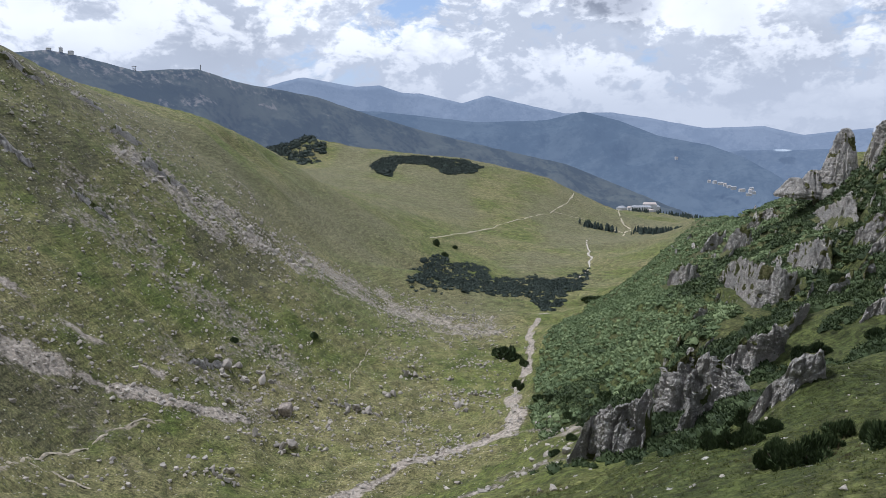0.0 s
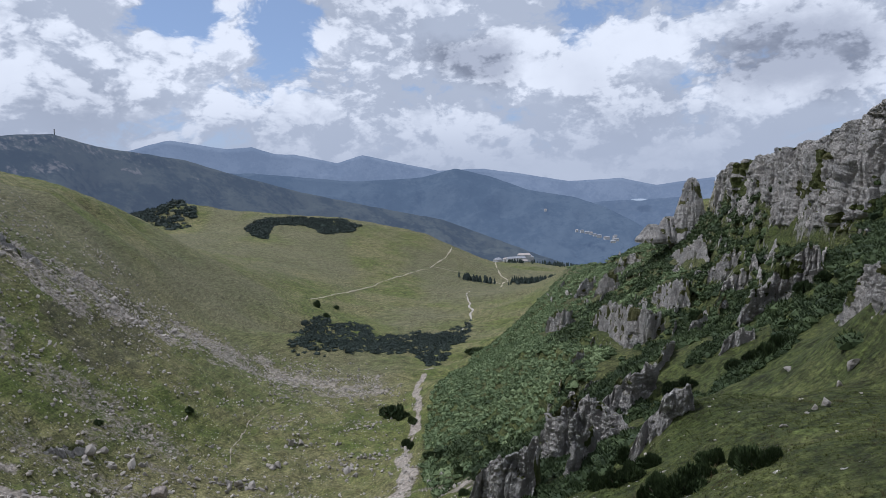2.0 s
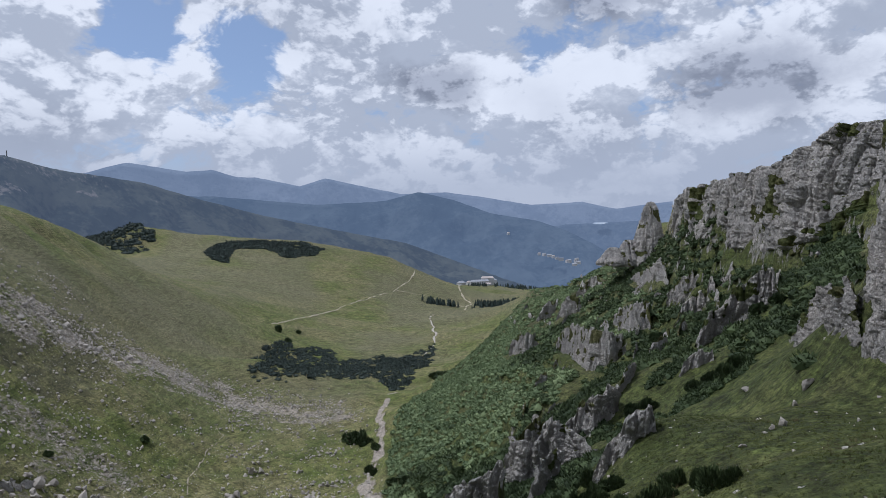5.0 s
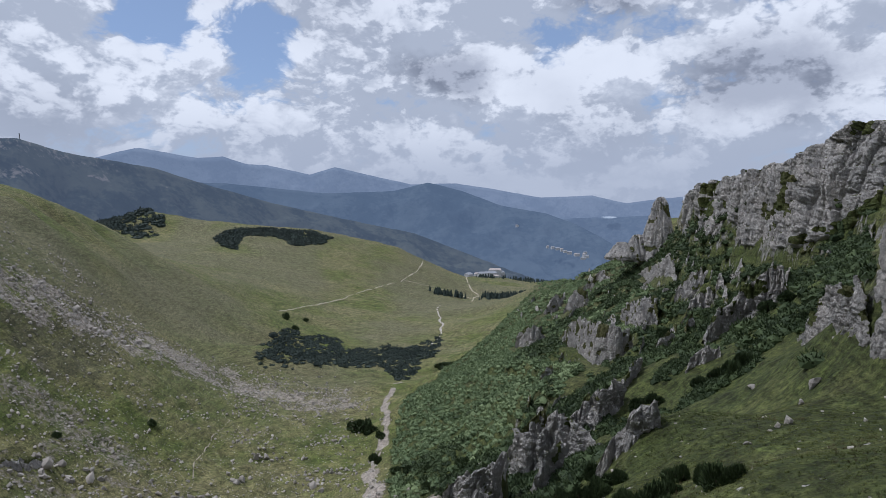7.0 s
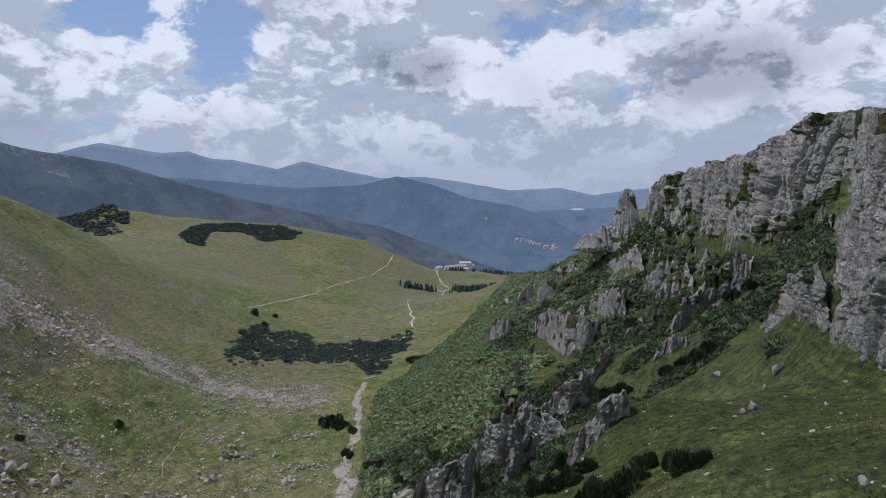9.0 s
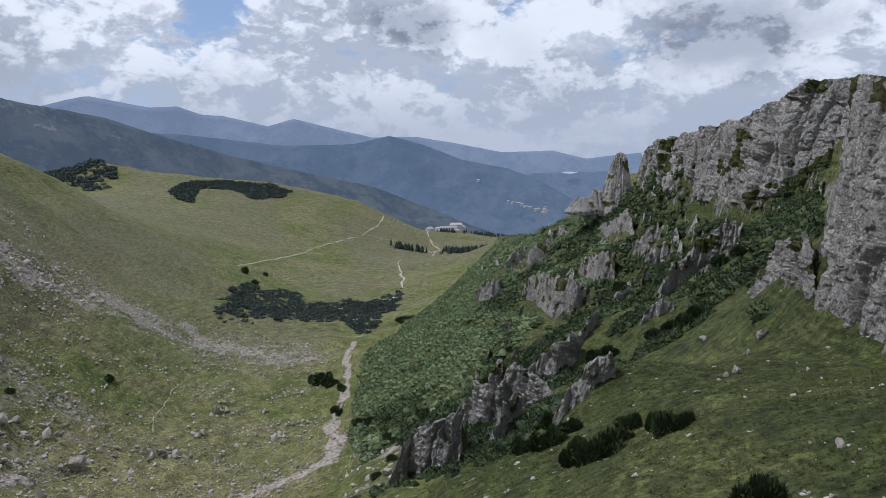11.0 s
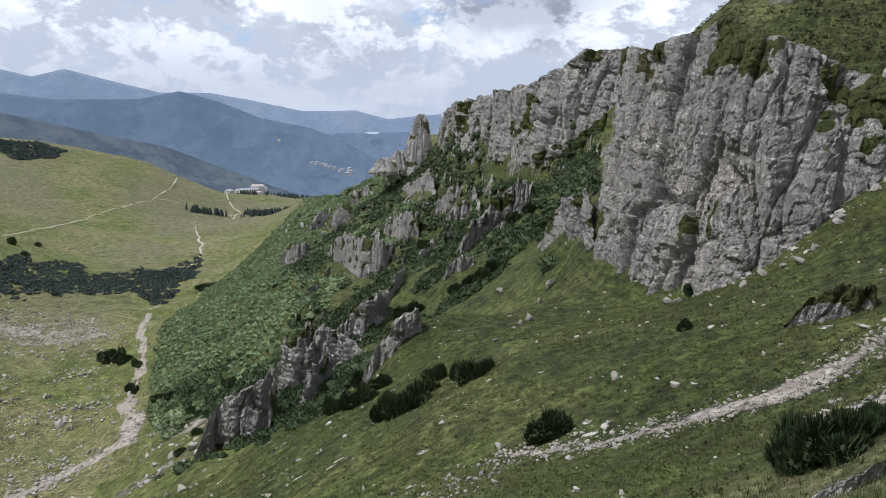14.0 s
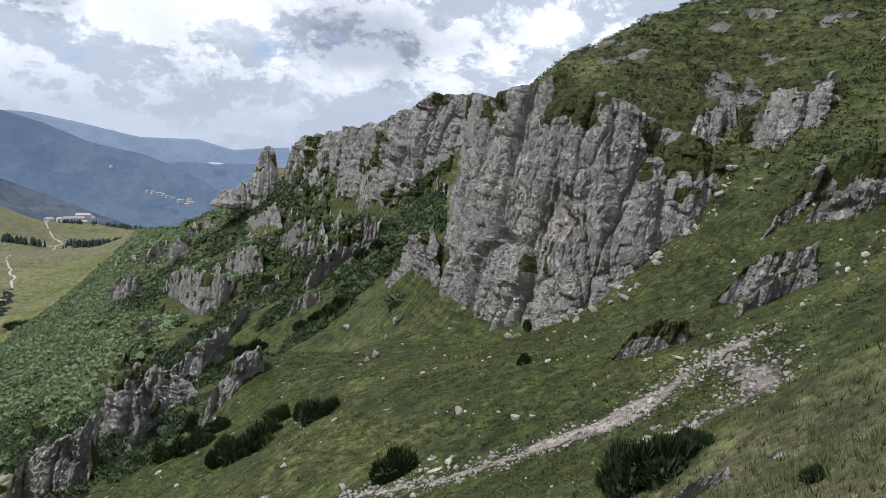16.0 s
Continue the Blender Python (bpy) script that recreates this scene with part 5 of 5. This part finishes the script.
# ---------------------------------------------------------------- the far valley floor
def conifer(seed):
    r = np.random.RandomState(seed)
    co, fa = [], []
    for k in range(5):
        z0, z1, w = 0.08 + 0.17 * k, 0.36 + 0.17 * k, 0.30 * (1 - 0.17 * k)
        o = len(co)
        m = 7
        for j in range(m):
            a = 6.283 * j / m + k
            q = w * r.uniform(0.7, 1.1)
            co.append((q * math.cos(a), q * math.sin(a), z0 + r.uniform(-0.02, 0.02)))
        co.append((0, 0, min(z1, 1.0)))
        fa += [(o + j, o + (j + 1) % m, o + m) for j in range(m)]
    return np.array(co), np.array(fa)


def woods(name, line, count, width, seed, label):
    r = np.random.RandomState(seed)
    pts = np.array(line, float)
    t = r.uniform(0, len(pts) - 1, count)
    x = np.interp(t, np.arange(len(pts)), pts[:, 0]) + r.normal(0, width, count)
    y = np.interp(t, np.arange(len(pts)), pts[:, 1]) + r.normal(0, width * 1.5, count)
    h = r.uniform(9, 17, count)
    sp = np.stack([x, y, ground_at(x, y) - 0.5, h, h, h, r.uniform(0, 6.28, count)], -1)
    return scatter(name, [conifer(s) for s in range(4)], sp, SPRUCE, label, "trees")


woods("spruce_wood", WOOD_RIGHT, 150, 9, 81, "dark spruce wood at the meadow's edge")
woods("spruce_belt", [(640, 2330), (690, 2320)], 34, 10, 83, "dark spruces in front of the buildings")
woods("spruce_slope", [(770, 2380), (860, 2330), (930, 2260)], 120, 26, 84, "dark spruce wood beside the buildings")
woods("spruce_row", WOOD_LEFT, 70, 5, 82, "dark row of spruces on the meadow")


def ribbon(name, line, width, lift, mat, label):
    """A trodden way laid on the ground."""
    pts = np.array(line, float)
    seg = np.r_[0, np.cumsum(np.hypot(*np.diff(pts, axis=0).T))]
    s = np.linspace(0, seg[-1], max(12, int(seg[-1] / (width * 1.2))))
    x, y = np.interp(s, seg, pts[:, 0]), np.interp(s, seg, pts[:, 1])
    x, y = x + width * 0.8 * fbm(s / 60, 3.0, octaves=2), y + width * 0.8 * fbm(s / 60, 9.0, octaves=2)
    tx, ty = np.gradient(x), np.gradient(y)
    k = np.hypot(tx, ty)
    w = width * (0.75 + 0.35 * fbm(s / 25, 20.0, octaves=2))
    rows = [np.stack([x - ty / k * w * q, y + tx / k * w * q], -1) for q in (-0.5, -0.2, 0.2, 0.5)]
    g = np.stack(rows, 1)
    z = ground_at(g[..., 0], g[..., 1]) + lift * np.array([0.4, 1, 1, 0.4])
    me = mesh_from(name, np.concatenate([g, z[..., None]], -1).reshape(-1, 3), grid_faces(len(s), 4))
    me.materials.append(mat)
    return tagged(new(name, me), label, "path", kind="structure")


for i, line in enumerate((PATH_LEFT, PATH_FORK, PATH_KNOLL)):
    ribbon("path_%d" % (i + 5), line, 1.3 if i < 2 else 1.0, 0.22, EARTH, "trodden pale footpath through the grass")
TRACK = plain_material("trodden_earth", (0.34, 0.305, 0.225), 0.95, 0.2, 0.05)
ribbon("path_1", TRACK_HILL, 3.4, 0.7, TRACK, "pale dirt track climbing the grassy hill")
ribbon("path_2", TRACK_HUT, 4.5, 0.9, TRACK, "pale dirt track leading to the buildings")
ribbon("path_3", TRACK_SIDE, 2.2, 0.7, TRACK, "faint dirt track across the meadow")
ribbon("path_4", BROOK, 3.2, 0.6, GRAVEL, "pale winding stream bed in the meadow")


PLASTER = plain_material("pale_plaster", (0.46, 0.46, 0.47), 0.8, 0.08, 0.2)
ROOF = plain_material("grey_sheet_roof", (0.30, 0.31, 0.34), 0.6, 0.15, 0.2)
REDROOF = plain_material("pale_tile_roof", (0.42, 0.37, 0.35), 0.7, 0.15, 0.2)
STEEL = plain_material("weathered_steel", (0.16, 0.16, 0.17), 0.6, 0.2, 0.5)


def box_points(w, d, h):
    return np.array([(sx * w / 2, sy * d / 2, z) for z in (-6.0, h) for sx, sy in ((-1, -1), (1, -1), (1, 1), (-1, 1))])


BOX_FACES = np.array([(0, 3, 2, 1), (4, 5, 6, 7), (0, 1, 5, 4), (1, 2, 6, 5), (2, 3, 7, 6), (3, 0, 4, 7)])


def building(name, x, y, z, w, d, h, turn, roof_mat, label, category="building", group=""):
    """A house with walls and a pitched roof, its footing let into the slope."""
    ob = new(name)
    ob.matrix_world = Matrix.Translation((x, y, z)) @ Matrix.Rotation(turn, 4, "Z")
    wall = mesh_from("wall", box_points(w, d, h), BOX_FACES, False)
    wall.materials.append(PLASTER)
    new("wall", wall).parent = ob
    e = 0.8
    top = h + 0.32 * d
    v = np.array([(-w / 2 - e, -d / 2 - e, h - 0.2), (w / 2 + e, -d / 2 - e, h - 0.2), (w / 2 + e, d / 2 + e, h - 0.2), (-w / 2 - e, d / 2 + e, h - 0.2), (-w / 2 + 0.2 * d, 0, top), (w / 2 - 0.2 * d, 0, top)])
    bm = bmesh.new()
    vs = [bm.verts.new(q) for q in v]
    for f in ((0, 1, 5, 4), (2, 3, 4, 5), (1, 2, 5), (3, 0, 4), (3, 2, 1, 0)):
        bm.faces.new([vs[i] for i in f])
    me = bpy.data.meshes.new("roof")
    bm.to_mesh(me)
    bm.free()
    me.materials.append(roof_mat)
    new("roof", me).parent = ob
    return tagged(ob, label, category, group)


def land_z(x, y):
    return float(ground_at([x], [y])[0])


for i, (x, y, w, d, h, turn) in enumerate([(690, 2392, 70, 18, 13, 0.15), (728, 2420, 46, 20, 24, -0.2), (752, 2436, 30, 18, 18, 0.3), (668, 2440, 26, 16, 9, 0.1), (640, 2465, 26, 22, 12, 0.6), (715, 2370, 22, 12, 7, 0.0)]):
    building("hotel_building", x, y, land_z(x, y) - 0.5, w, d, h, turn, ROOF if i % 2 == 0 else REDROOF, "pale mountain hotel block with grey roof" if i % 2 == 0 else "pale mountain hotel block with pale tiled roof", "building", "hotel in the valley")
VILLAGE = [(1228, 3191, -200), (1246, 3170, -203), (1264, 3148, -207), (1277, 3130, -212), (1289, 3114, -218), (1284, 3050, -221), (1280, 2970, -224), (1300, 2990, -226), (1302, 2934, -238), (1340, 3010, -230), (1374, 3073, -224), (1330, 2960, -233), (1156, 3448, -103)]
for i, (x, y, z) in enumerate(VILLAGE):
    building("house", x, y, z + 1.0, 13 + 5 * (i % 3), 9, 5 + 2 * (i % 2), 0.4 * math.sin(i * 2.2), ROOF if i % 3 else REDROOF, "small pale house in the hazy valley village", "house", "village houses")
for x, y, z, w, h in ((-975, 1752, 200, 10, 3), (-948, 1758, 200, 7, 5), (-930, 1770, 195, 12, 3)):
    building("summit_station", x, y, z, w, 9, h, 0.3, ROOF, "small grey station building on the plateau crest", "building", "plateau buildings")


def beam(a, b_, r):
    a, b_ = np.array(a, float), np.array(b_, float)
    d = b_ - a
    side = np.cross(d, (0.3, 1, 0.1))
    side = side / np.linalg.norm(side) * r
    other = np.cross(d, side)
    other = other / np.linalg.norm(other) * r
    ring = [side, other, -side, -other]
    return np.array([a + q for q in ring] + [b_ + q for q in ring]), np.array([(i, (i + 1) % 4, 4 + (i + 1) % 4, 4 + i) for i in range(4)] + [(3, 2, 1, 0), (4, 5, 6, 7)])


pylon = new("cable_pylon")
for name, a, e in (("leg", (-4, 0, -4), (-3.2, 0, 16)), ("leg", (4, 0, -4), (3.2, 0, 16)), ("crossbar", (-6.5, 0, 16), (6.5, 0, 16)), ("brace", (-3.7, 0, 4), (3.4, 0, 12)), ("brace", (3.7, 0, 4), (-3.4, 0, 12))):
    v, f = beam(a, e, 0.7)
    me = mesh_from(name, v, f, False)
    me.materials.append(STEEL)
    new(name, me).parent = pylon
pylon.location = (-822, 1878, 157)
tagged(pylon, "steel cableway pylon standing on the plateau", "pylon")
v, f = beam((0, 0, -3), (0, 0, 12), 1.6)
mast_me = mesh_from("survey_mast", v, f, False)
mast_me.materials.append(STEEL)
mast = tagged(new("survey_mast", mast_me), "dark survey mast on the ridge crest", "mast")
mast.location = (-702, 2040, 182)

WATER, wn = material("lake_water")
wp = wn.add("ShaderNodeBsdfPrincipled", {"Base Color": (0.35, 0.42, 0.5, 1), "Roughness": 0.08})
wn.add("ShaderNodeOutputMaterial", {0: wp.outputs[0]})
lake = mesh_from("water", np.array([(42 * math.cos(a) * (1 + 0.2 * math.sin(3 * a)), 36 * math.sin(a), 0.14 * 36 * math.sin(a)) for a in np.linspace(0, 6.2832, 40, endpoint=False)] + [(0, 0, 0)]), np.array([(i, (i + 1) % 40, 40) for i in range(40)]))
lake.materials.append(WATER)
lake_ob = tagged(new("water", lake), "pale reservoir lake between the far hills", "lake", kind="structure")
lake_ob.matrix_world = Matrix.Translation((1800, 3700, -62)) @ Matrix.Rotation(-0.45, 4, "Z")
